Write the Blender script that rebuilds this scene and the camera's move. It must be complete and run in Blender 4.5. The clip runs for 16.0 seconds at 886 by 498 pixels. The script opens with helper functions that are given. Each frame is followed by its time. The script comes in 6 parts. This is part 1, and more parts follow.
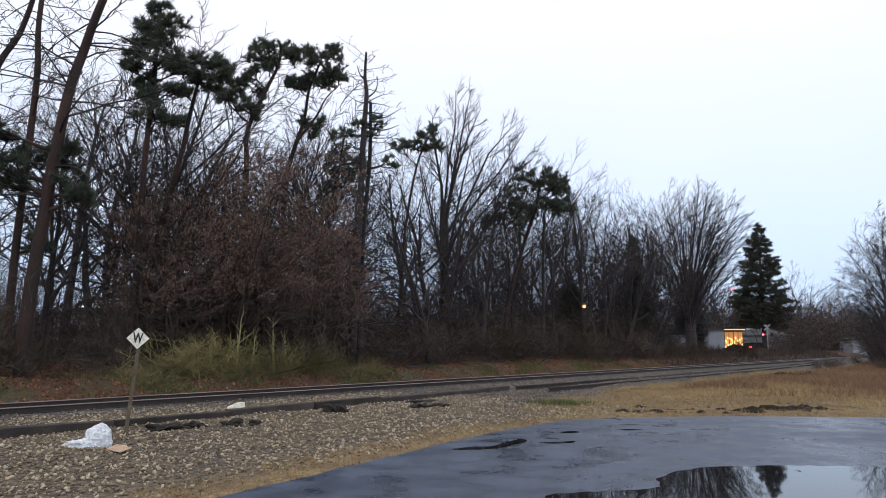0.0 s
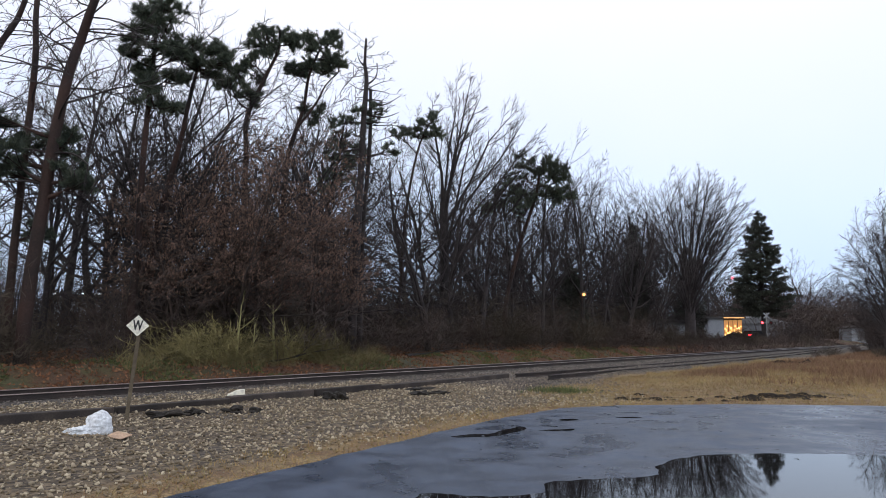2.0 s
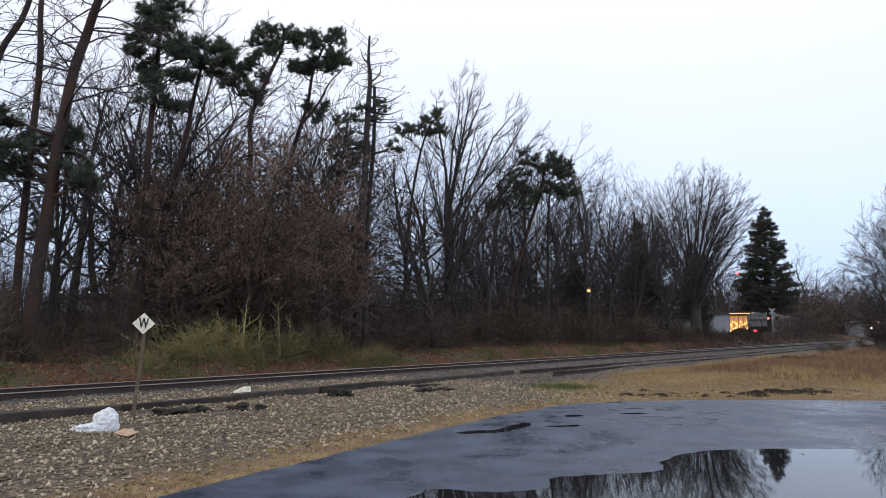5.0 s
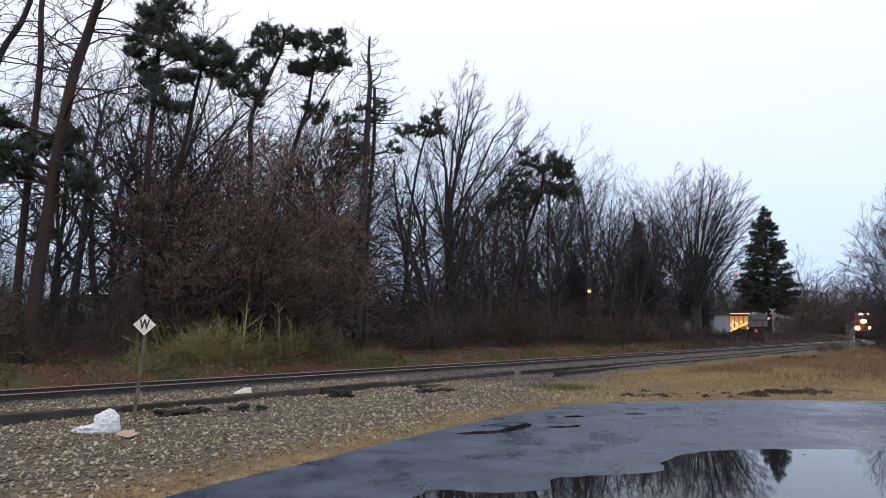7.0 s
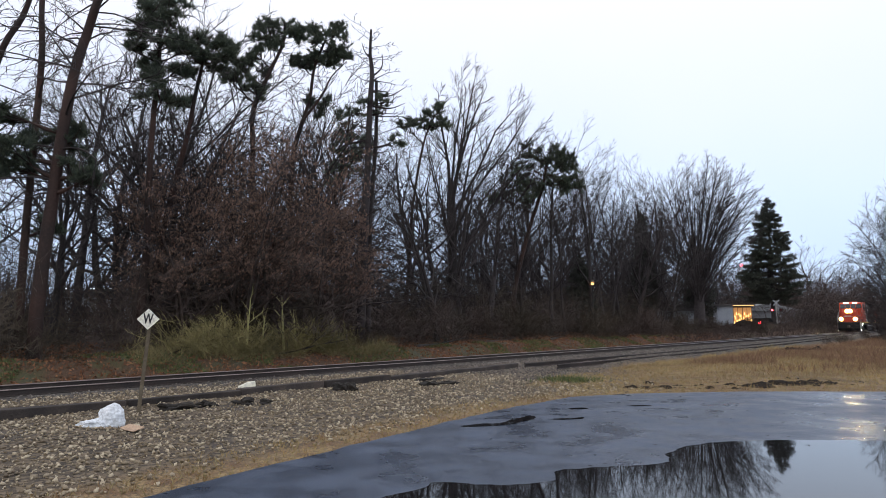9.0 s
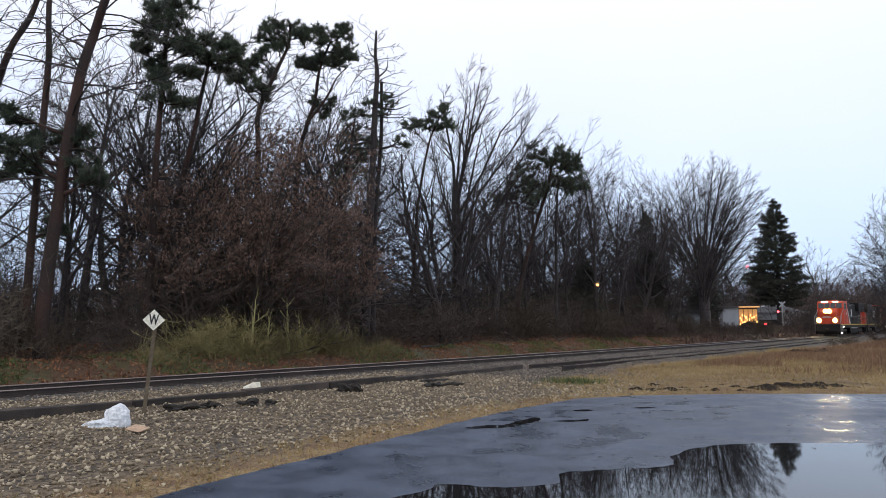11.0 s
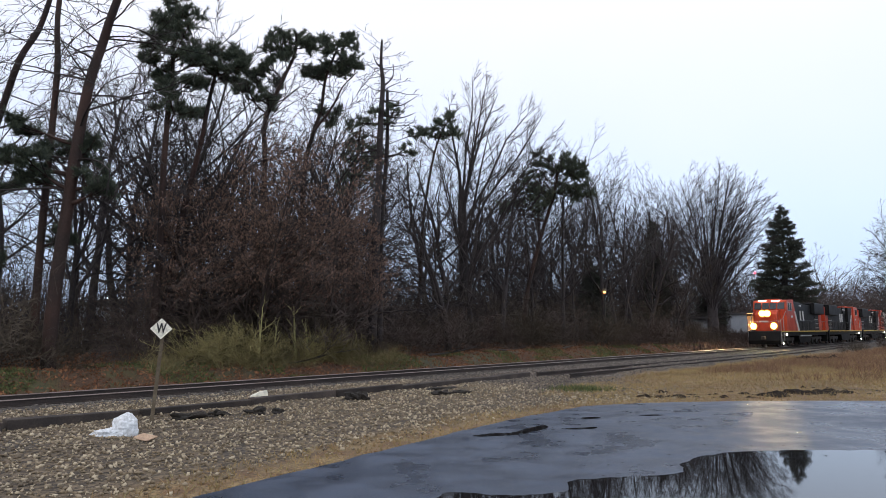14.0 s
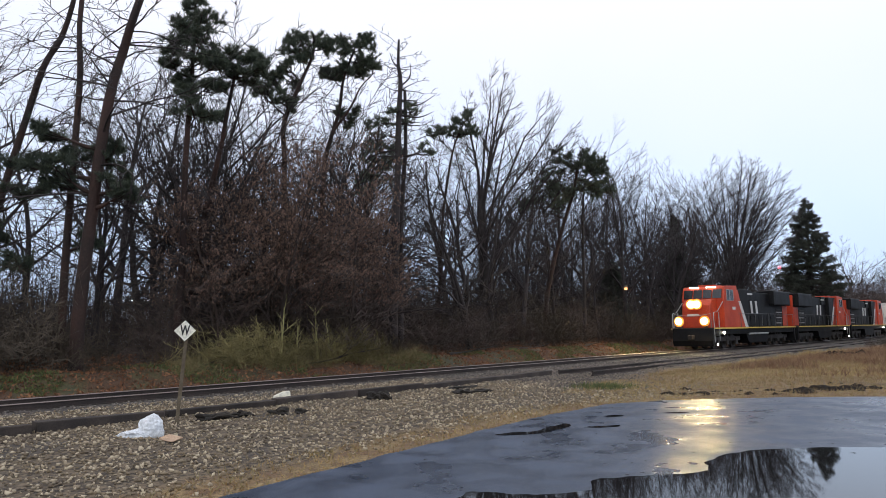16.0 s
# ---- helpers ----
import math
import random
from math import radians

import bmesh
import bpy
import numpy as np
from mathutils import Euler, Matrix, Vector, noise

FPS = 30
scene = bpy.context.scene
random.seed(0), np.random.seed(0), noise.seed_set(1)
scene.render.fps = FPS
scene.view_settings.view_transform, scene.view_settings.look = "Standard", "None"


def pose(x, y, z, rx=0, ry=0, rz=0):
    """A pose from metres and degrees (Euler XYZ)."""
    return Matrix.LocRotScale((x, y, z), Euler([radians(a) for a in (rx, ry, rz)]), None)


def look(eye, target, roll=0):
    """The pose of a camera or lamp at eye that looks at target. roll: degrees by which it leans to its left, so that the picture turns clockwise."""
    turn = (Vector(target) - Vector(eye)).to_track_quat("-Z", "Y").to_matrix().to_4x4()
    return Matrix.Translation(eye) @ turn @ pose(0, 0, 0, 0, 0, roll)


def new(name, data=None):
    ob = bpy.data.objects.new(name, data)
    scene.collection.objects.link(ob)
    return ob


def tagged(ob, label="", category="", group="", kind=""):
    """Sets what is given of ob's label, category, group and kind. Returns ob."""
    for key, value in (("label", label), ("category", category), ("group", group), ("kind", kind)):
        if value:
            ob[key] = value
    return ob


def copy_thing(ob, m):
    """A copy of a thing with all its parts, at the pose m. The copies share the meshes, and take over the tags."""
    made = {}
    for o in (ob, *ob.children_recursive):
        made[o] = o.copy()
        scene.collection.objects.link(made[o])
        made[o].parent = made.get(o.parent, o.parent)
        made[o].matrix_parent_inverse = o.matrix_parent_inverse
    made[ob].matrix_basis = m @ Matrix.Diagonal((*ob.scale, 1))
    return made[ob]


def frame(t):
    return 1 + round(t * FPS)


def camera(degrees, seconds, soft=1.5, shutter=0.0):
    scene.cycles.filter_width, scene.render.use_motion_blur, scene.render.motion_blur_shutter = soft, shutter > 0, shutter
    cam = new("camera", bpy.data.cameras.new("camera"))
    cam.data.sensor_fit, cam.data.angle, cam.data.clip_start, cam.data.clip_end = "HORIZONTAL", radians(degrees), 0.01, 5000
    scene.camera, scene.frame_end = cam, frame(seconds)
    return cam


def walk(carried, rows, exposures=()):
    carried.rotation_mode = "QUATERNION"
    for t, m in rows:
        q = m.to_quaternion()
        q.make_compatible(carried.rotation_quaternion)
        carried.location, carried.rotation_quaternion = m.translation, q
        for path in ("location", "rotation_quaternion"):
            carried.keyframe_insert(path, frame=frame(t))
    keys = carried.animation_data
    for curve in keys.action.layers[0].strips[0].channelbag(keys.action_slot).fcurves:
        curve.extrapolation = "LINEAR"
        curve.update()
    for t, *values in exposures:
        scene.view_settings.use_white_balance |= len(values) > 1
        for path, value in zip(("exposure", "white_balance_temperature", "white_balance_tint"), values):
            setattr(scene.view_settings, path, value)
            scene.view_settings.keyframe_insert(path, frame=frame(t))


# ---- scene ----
cam = camera(65.0, 16.0, 0.8)

PATH = [
    (0, (-0.001, -0.001, 1.658), (0.012, 1.98, 1.934), 0.2),
    (0.5, (0.004, 0.001, 1.668), (0.018, 1.983, 1.936), 0.3),
    (1, (0.016, -0.007, 1.656), (0.031, 1.976, 1.918), 0.3),
    (1.5, (0.009, -0.002, 1.664), (0.023, 1.982, 1.92), 0.3),
    (2, (0.002, 0.022, 1.666), (0.015, 2.008, 1.907), 0.3),
    (2.5, (0.004, 0.034, 1.658), (0.014, 2.021, 1.885), 0.2),
    (3, (0.002, 0.035, 1.645), (0.01, 2.023, 1.862), 0.2),
    (3.5, (0.009, 0.011, 1.657), (0.015, 1.999, 1.876), 0.1),
    (4, (0.009, 0.008, 1.661), (0.013, 1.995, 1.885), 0.1),
    (6.5, (0.005, 0.013, 1.655), (0.001, 1.999, 1.892), -0.0),
    (7, (0.004, -0.001, 1.663), (0.003, 1.985, 1.897), -0.0),
    (7.5, (0.013, 0.024, 1.653), (0.015, 2.011, 1.877), -0.1),
    (8, (0.013, 0.024, 1.66), (0.015, 2.012, 1.874), -0.3),
    (8.5, (0.016, 0.019, 1.658), (0.014, 2.008, 1.87), -0.4),
    (9, (0.0, 0.024, 1.655), (-0.009, 2.012, 1.87), -0.3),
    (11.5, (0.005, 0.017, 1.669), (-0.023, 2.005, 1.888), -0.1),
    (12, (0.01, 0.026, 1.656), (-0.023, 2.013, 1.881), 0.0),
    (12.5, (0.006, 0.019, 1.659), (-0.026, 2.006, 1.888), 0.0),
    (13, (0.003, 0.013, 1.662), (-0.029, 1.999, 1.894), -0.1),
    (13.5, (0.001, 0.015, 1.657), (-0.036, 2.0, 1.894), -0.3),
    (14, (-0.002, 0.024, 1.66), (-0.043, 2.009, 1.9), -0.4),
    (14.5, (0.005, 0.02, 1.656), (-0.045, 2.005, 1.895), -0.6),
    (15, (0.0, 0.025, 1.667), (-0.064, 2.01, 1.905), -0.6),
    (15.5, (-0.014, 0.038, 1.657), (-0.095, 2.022, 1.894), -0.8),
    (16, (0.003, 0.025, 1.67), (-0.095, 2.009, 1.907), -1.0),
]
walk(cam, [(t, look(eye, target, roll)) for t, eye, target, roll in PATH])

# ---- world, sun, exposure ----
SUN_EL, SUN_AZ = 28.0, 200.0
world = bpy.data.worlds.new("overcast_dusk")
scene.world = world
world.use_nodes = True
wn, wl = world.node_tree.nodes, world.node_tree.links
wn.clear()
w_out = wn.new("ShaderNodeOutputWorld")
w_bg = wn.new("ShaderNodeBackground")
w_sky = wn.new("ShaderNodeTexSky")
w_sky.sky_type = "NISHITA"
w_sky.sun_disc = False
w_sky.sun_elevation, w_sky.sun_rotation = radians(SUN_EL), radians(SUN_AZ)
w_co = wn.new("ShaderNodeTexCoord")
w_sep = wn.new("ShaderNodeSeparateXYZ")
w_ramp = wn.new("ShaderNodeValToRGB")
w_noise = wn.new("ShaderNodeTexNoise")
w_noise.inputs["Scale"].default_value = 2.2
w_noise.inputs["Detail"].default_value = 4.0
w_mixn = wn.new("ShaderNodeMath")
w_mixn.operation = "MULTIPLY_ADD"
w_mixn.inputs[1].default_value = 0.16
wl.new(w_co.outputs["Generated"], w_sep.inputs[0])
wl.new(w_co.outputs["Generated"], w_noise.inputs["Vector"])
wl.new(w_noise.outputs["Fac"], w_mixn.inputs[0])
wl.new(w_sep.outputs["Z"], w_mixn.inputs[2])
wl.new(w_mixn.outputs[0], w_ramp.inputs["Fac"])
er = w_ramp.color_ramp.elements
er[0].position, er[0].color = 0.05, (0.45, 0.62, 0.95, 1)
er[1].position, er[1].color = 0.50, (0.99, 1.0, 1.09, 1)
er.new(0.24).color = (0.72, 0.84, 1.07, 1)
w_cloud = wn.new("ShaderNodeVectorMath")
w_cloud.operation = "SCALE"
w_cloud.inputs["Scale"].default_value = 0.98
wl.new(w_ramp.outputs["Color"], w_cloud.inputs[0])
w_blue = wn.new("ShaderNodeVectorMath")
w_blue.operation = "SCALE"
w_blue.inputs["Scale"].default_value = 0.02
wl.new(w_sky.outputs["Color"], w_blue.inputs[0])
w_add = wn.new("ShaderNodeVectorMath")
w_add.operation = "ADD"
wl.new(w_cloud.outputs[0], w_add.inputs[0])
wl.new(w_blue.outputs[0], w_add.inputs[1])
wl.new(w_add.outputs[0], w_bg.inputs["Color"])
w_bg.inputs["Strength"].default_value = 1.0
wl.new(w_bg.outputs[0], w_out.inputs[0])
sun = new("sun", bpy.data.lights.new("sun", "SUN"))
sun.data.energy, sun.data.angle, sun.data.color = 0.45, radians(25), (1.0, 0.96, 0.9)
sun.matrix_world = look((0, 0, 60), (-math.sin(radians(SUN_AZ)) * 60, -math.cos(radians(SUN_AZ)) * 60, 60 - 60 * math.tan(radians(SUN_EL))))
scene.view_settings.exposure = 0.0

# ---- the plan: a straight railway, s metres along it, o metres to its far side ----
ORIGIN, ALONG, ASIDE = Vector((0, 31.06, 0)), Vector((0.634, 0.773, 0)), Vector((-0.773, 0.634, 0))


def track_point(s, o, z=0.0):
    p = ORIGIN + ALONG * s + ASIDE * o
    return Vector((p.x, p.y, z))


def smooth(a, b, x):
    u = min(1.0, max(0.0, (x - a) / (b - a)))
    return u * u * (3 - 2 * u)


def ground_z(x, y):
    v = Vector((x, y - 31.06, 0))
    s, o = v.dot(ALONG), v.dot(ASIDE)
    z = -0.05 + 0.02 * smooth(-9, -4, o)
    z -= 0.07 * smooth(1.6, 2.4, o)
    z += 0.62 * smooth(2.8, 5.0, o) + 0.38 * smooth(5, 9, o) + 0.9 * smooth(20, 120, o)
    rough = smooth(-10.5, -8.5, o) * (1 - smooth(-2.6, -1.9, o)) * 0.05 + smooth(2.2, 4.5, o) * 0.16
    rough += 0.10 * smooth(30, 38, s) * (1 - smooth(-3.4, -2.4, o)) * smooth(17.2, 19.5, y)
    n = noise.noise(Vector((x * 0.55, y * 0.55, 0))) + 0.5 * noise.noise(Vector((x * 1.7, y * 1.7, 3)))
    z += rough * n
    # the rough grass verge past the end of the car park
    z += 0.10 * smooth(17.5, 21, y) * (1 - smooth(-5.0, -3.0, o)) * smooth(4, 9, x)
    return z


# ---- materials ----
def mat(name, base, rough=0.8, metal=0.0, second=None, scale=3.0, fine=40.0, bump=0.3, third=None, spec=0.5, rough_var=0.15, per_object=0.0, depth=0.02, contrast=0.25):
    m = bpy.data.materials.new(name)
    m.use_nodes = True
    n, l = m.node_tree.nodes, m.node_tree.links
    b = n["Principled BSDF"]
    b.inputs["Metallic"].default_value = metal
    b.inputs["Specular IOR Level"].default_value = spec
    co = n.new("ShaderNodeTexCoord")
    big, small = n.new("ShaderNodeTexNoise"), n.new("ShaderNodeTexNoise")
    big.inputs["Scale"].default_value, big.inputs["Detail"].default_value = scale, 5
    small.inputs["Scale"].default_value, small.inputs["Detail"].default_value = fine, 4
    l.new(co.outputs["Object"], big.inputs["Vector"])
    l.new(co.outputs["Object"], small.inputs["Vector"])
    mix = n.new("ShaderNodeMix")
    mix.data_type = "RGBA"
    second = second or tuple(c * 0.7 for c in base)
    mix.inputs["A"].default_value, mix.inputs["B"].default_value = (*base, 1), (*second, 1)
    ra = n.new("ShaderNodeValToRGB")
    ra.color_ramp.elements[0].position, ra.color_ramp.elements[1].position = 0.5 - contrast / 1.5, 0.5 + contrast / 1.5
    l.new(big.outputs["Fac"], ra.inputs["Fac"])
    l.new(ra.outputs["Color"], mix.inputs["Factor"])
    last = mix.outputs["Result"]
    mix2 = n.new("ShaderNodeMix")
    mix2.data_type, mix2.blend_type = "RGBA", "MULTIPLY"
    mix2.inputs["Factor"].default_value = 0.6
    rb = n.new("ShaderNodeValToRGB")
    rb.color_ramp.elements[0].position, rb.color_ramp.elements[0].color = 0.3, (0.5, 0.5, 0.5, 1)
    rb.color_ramp.elements[1].position, rb.color_ramp.elements[1].color = 0.7, (1.25, 1.25, 1.25, 1)
    l.new(small.outputs["Fac"], rb.inputs["Fac"])
    l.new(last, mix2.inputs["A"])
    l.new(rb.outputs["Color"], mix2.inputs["B"])
    last = mix2.outputs["Result"]
    if third:
        geo, mix3, rc = n.new("ShaderNodeNewGeometry"), n.new("ShaderNodeMix"), n.new("ShaderNodeValToRGB")
        mix3.data_type = "RGBA"
        mix3.inputs["B"].default_value = (*third, 1)
        rc.color_ramp.elements[0].position, rc.color_ramp.elements[1].position = 0.35, 1.0
        l.new(geo.outputs["Random Per Island"], rc.inputs["Fac"])
        l.new(rc.outputs["Color"], mix3.inputs["Factor"])
        l.new(last, mix3.inputs["A"])
        last = mix3.outputs["Result"]
    if per_object:
        oi, mix4, mr = n.new("ShaderNodeObjectInfo"), n.new("ShaderNodeMix"), n.new("ShaderNodeMapRange")
        mix4.data_type, mix4.blend_type = "RGBA", "MULTIPLY"
        mix4.inputs["Factor"].default_value = 1.0
        mr.inputs["To Min"].default_value, mr.inputs["To Max"].default_value = 1 - per_object, 1 + per_object
        l.new(oi.outputs["Random"], mr.inputs["Value"])
        l.new(last, mix4.inputs["A"])
        l.new(mr.outputs["Result"], mix4.inputs["B"])
        last = mix4.outputs["Result"]
    l.new(last, b.inputs["Base Color"])
    rr = n.new("ShaderNodeMapRange")
    rr.inputs["To Min"].default_value, rr.inputs["To Max"].default_value = max(0.02, rough - rough_var), min(1, rough + rough_var)
    l.new(big.outputs["Fac"], rr.inputs["Value"])
    l.new(rr.outputs["Result"], b.inputs["Roughness"])
    if bump:
        bp = n.new("ShaderNodeBump")
        bp.inputs["Strength"].default_value, bp.inputs["Distance"].default_value = bump, depth
        l.new(small.outputs["Fac"], bp.inputs["Height"])
        l.new(bp.outputs["Normal"], b.inputs["Normal"])
    return m


def glow(name, colour, strength):
    m = bpy.data.materials.new(name)
    m.use_nodes = True
    b = m.node_tree.nodes["Principled BSDF"]
    b.inputs["Base Color"].default_value = (*colour, 1)
    b.inputs["Emission Color"].default_value = (*colour, 1)
    b.inputs["Emission Strength"].default_value = strength
    return m


def plain(name, colour, rough=0.5, metal=0.0, spec=0.5):
    return mat(name, colour, rough, metal, tuple(c * 0.82 for c in colour), 2.5, 30, 0.06, spec=spec)


bark_dark = mat("bark_dark", (0.026, 0.021, 0.021), 0.9, second=(0.042, 0.034, 0.034), scale=2, fine=25, bump=0.6, per_object=0.3)
bark_grey = mat("bark_grey", (0.050, 0.041, 0.043), 0.9, second=(0.030, 0.025, 0.026), scale=2, fine=25, bump=0.6, per_object=0.3)
bark_pine = mat("bark_pine", (0.052, 0.024, 0.017), 0.9, second=(0.018, 0.014, 0.013), scale=0.8, fine=18, bump=0.7, per_object=0.2)
bark_green = mat("bark_green", (0.46, 0.42, 0.19), 0.85, second=(0.30, 0.28, 0.12), scale=3, fine=30)
twig_red = mat("twig_red", (0.078, 0.052, 0.043), 0.9, second=(0.046, 0.034, 0.030), scale=2, fine=25, per_object=0.25)
twig_straw = mat("twig_straw", (0.36, 0.31, 0.13), 0.9, second=(0.20, 0.17, 0.075), scale=1, fine=20, per_object=0.3)
needles = mat("needles", (0.056, 0.076, 0.056), 0.7, second=(0.036, 0.050, 0.040), scale=1.5, fine=12, third=(0.115, 0.140, 0.085), bump=0, per_object=0.2)
needles_dark = mat("needles_dark", (0.032, 0.040, 0.029), 0.8, second=(0.030, 0.028, 0.024), scale=0.9, fine=12, third=(0.046, 0.054, 0.036), bump=0)
leaf_brown = mat("leaf_brown", (0.20, 0.080, 0.034), 0.8, second=(0.11, 0.052, 0.030), scale=2, fine=20, third=(0.27, 0.13, 0.058), bump=0)
leaf_rust = mat("leaf_rust", (0.185, 0.112, 0.082), 0.9, second=(0.105, 0.070, 0.055), scale=0.5, fine=20, third=(0.27, 0.165, 0.115), bump=0)
leaf_green = mat("leaf_green", (0.070, 0.095, 0.026), 0.7, second=(0.045, 0.065, 0.02), scale=2, fine=20, third=(0.15, 0.17, 0.05), bump=0)
grass_bank = mat("grass_bank", (0.24, 0.20, 0.085), 0.85, second=(0.12, 0.10, 0.05), scale=0.9, fine=9, third=(0.30, 0.25, 0.11), bump=0)
twig_tan = mat("twig_tan", (0.092, 0.072, 0.050), 0.9, second=(0.055, 0.043, 0.032), scale=2, fine=25, per_object=0.35)
weed_red = mat("weed_red", (0.19, 0.105, 0.064), 0.85, second=(0.12, 0.07, 0.045), scale=0.7, fine=8, third=(0.30, 0.18, 0.10), bump=0)
grass_dry = mat("grass_dry", (0.46, 0.32, 0.135), 0.85, second=(0.23, 0.140, 0.075), scale=0.35, fine=8, third=(0.27, 0.235, 0.11), bump=0)
stone = mat("ballast_stone", (0.115, 0.086, 0.058), 0.7, second=(0.25, 0.19, 0.115), scale=0.7, fine=30, third=(0.54, 0.455, 0.32), bump=0.4)
stone_dark = mat("track_stone", (0.13, 0.115, 0.10), 0.8, second=(0.085, 0.075, 0.07), scale=1.2, fine=30, third=(0.24, 0.21, 0.18), bump=0.4)
stone_grey = mat("siding_stone", (0.125, 0.105, 0.092), 0.8, second=(0.075, 0.064, 0.058), scale=0.8, fine=30, third=(0.27, 0.235, 0.20), bump=0.4)
rail_rust = mat("rail_rust", (0.060, 0.043, 0.036), 0.7, 0.3, second=(0.036, 0.03, 0.028), scale=1, fine=30, bump=0.3)
rail_steel = mat("rail_steel", (0.27, 0.23, 0.21), 0.36, 1.0, second=(0.19, 0.155, 0.14), scale=0.6, fine=30, bump=0.05, rough_var=0.08)
sleeper_wood = mat("sleeper_wood", (0.075, 0.058, 0.048), 0.9, second=(0.04, 0.033, 0.03), scale=2, fine=30, bump=0.6, per_object=0.3)
wet_soil = mat("wet_soil", (0.018, 0.014, 0.012), 0.9, second=(0.034, 0.026, 0.019), scale=3, fine=25, bump=0.8, spec=0.08)
leaf_litter = mat("leaf_litter", (0.12, 0.06, 0.035), 0.8, scale=2, fine=20, bump=0)

# asphalt: damp, with drier patches and stains
asphalt = bpy.data.materials.new("asphalt")
asphalt.use_nodes = True
n, l = asphalt.node_tree.nodes, asphalt.node_tree.links
b = n["Principled BSDF"]
co = n.new("ShaderNodeTexCoord")
tex = []
for sc, de in ((0.35, 6), (1.3, 7), (70, 3)):
    q = n.new("ShaderNodeTexNoise")
    q.inputs["Scale"].default_value, q.inputs["Detail"].default_value = sc, de
    l.new(co.outputs["Object"], q.inputs["Vector"])
    tex.append(q)
# blue of the reflected sky is put into both base colours
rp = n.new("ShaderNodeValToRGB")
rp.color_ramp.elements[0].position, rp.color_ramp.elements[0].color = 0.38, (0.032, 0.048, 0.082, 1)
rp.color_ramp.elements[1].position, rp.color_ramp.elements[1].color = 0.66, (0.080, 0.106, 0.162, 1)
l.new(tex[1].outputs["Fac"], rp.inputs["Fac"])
mx = n.new("ShaderNodeMix")
mx.data_type, mx.blend_type = "RGBA", "MULTIPLY"
mx.inputs["Factor"].default_value = 0.5
l.new(rp.outputs["Color"], mx.inputs["A"])
l.new(tex[2].outputs["Color"], mx.inputs["B"])
l.new(mx.outputs["Result"], b.inputs["Base Color"])
# reflections are tinted as well, to deepen the sky's blue
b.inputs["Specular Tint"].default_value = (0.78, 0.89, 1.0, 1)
rmix = n.new("ShaderNodeMath")
rmix.operation = "MULTIPLY_ADD"
rmix.inputs[1].default_value = 0.55
l.new(tex[1].outputs["Fac"], rmix.inputs[0])
rhalf = n.new("ShaderNodeMath")
rhalf.operation = "MULTIPLY"
rhalf.inputs[1].default_value = 0.45
l.new(tex[0].outputs["Fac"], rhalf.inputs[0])
l.new(rhalf.outputs[0], rmix.inputs[2])
rr = n.new("ShaderNodeValToRGB")
rr.color_ramp.elements[0].position, rr.color_ramp.elements[0].color = 0.40, (0.20, 0.20, 0.20, 1)
rr.color_ramp.elements[1].position, rr.color_ramp.elements[1].color = 0.60, (0.56, 0.56, 0.56, 1)
l.new(rmix.outputs[0], rr.inputs["Fac"])
l.new(rr.outputs["Color"], b.inputs["Roughness"])
bp = n.new("ShaderNodeBump")
bp.inputs["Strength"].default_value, bp.inputs["Distance"].default_value = 0.5, 0.008
l.new(tex[2].outputs["Fac"], bp.inputs["Height"])
l.new(bp.outputs["Normal"], b.inputs["Normal"])

puddle_water = bpy.data.materials.new("puddle_water")
puddle_water.use_nodes = True
b = puddle_water.node_tree.nodes["Principled BSDF"]
b.inputs["Base Color"].default_value = (0.012, 0.012, 0.013, 1)
b.inputs["Roughness"].default_value = 0.03
b.inputs["IOR"].default_value = 1.4

# ground: stones, straw-coloured grass and leaf litter, told apart by masks on the sheet
ground_mat = bpy.data.materials.new("ground_mat")
ground_mat.use_nodes = True
n, l = ground_mat.node_tree.nodes, ground_mat.node_tree.links
b = n["Principled BSDF"]
b.inputs["Roughness"].default_value = 0.9
co = n.new("ShaderNodeTexCoord")
fine = n.new("ShaderNodeTexVoronoi")
fine.inputs["Scale"].default_value = 16.0
l.new(co.outputs["Object"], fine.inputs["Vector"])
mid = n.new("ShaderNodeTexNoise")
mid.inputs["Scale"].default_value, mid.inputs["Detail"].default_value = 2.2, 6
l.new(co.outputs["Object"], mid.inputs["Vector"])
tiny = n.new("ShaderNodeTexNoise")
tiny.inputs["Scale"].default_value, tiny.inputs["Detail"].default_value = 30, 4
l.new(co.outputs["Object"], tiny.inputs["Vector"])


def two(c1, c2, fac, lo=0.35, hi=0.65):
    r = n.new("ShaderNodeValToRGB")
    r.color_ramp.elements[0].position, r.color_ramp.elements[0].color = lo, (*c1, 1)
    r.color_ramp.elements[1].position, r.color_ramp.elements[1].color = hi, (*c2, 1)
    l.new(fac, r.inputs["Fac"])
    return r.outputs["Color"]


def masked(a, bb, attr):
    at, m = n.new("ShaderNodeAttribute"), n.new("ShaderNodeMix")
    at.attribute_name, m.data_type = attr, "RGBA"
    l.new(at.outputs["Fac"], m.inputs["Factor"])
    l.new(a, m.inputs["A"])
    l.new(bb, m.inputs["B"])
    return m.outputs["Result"]


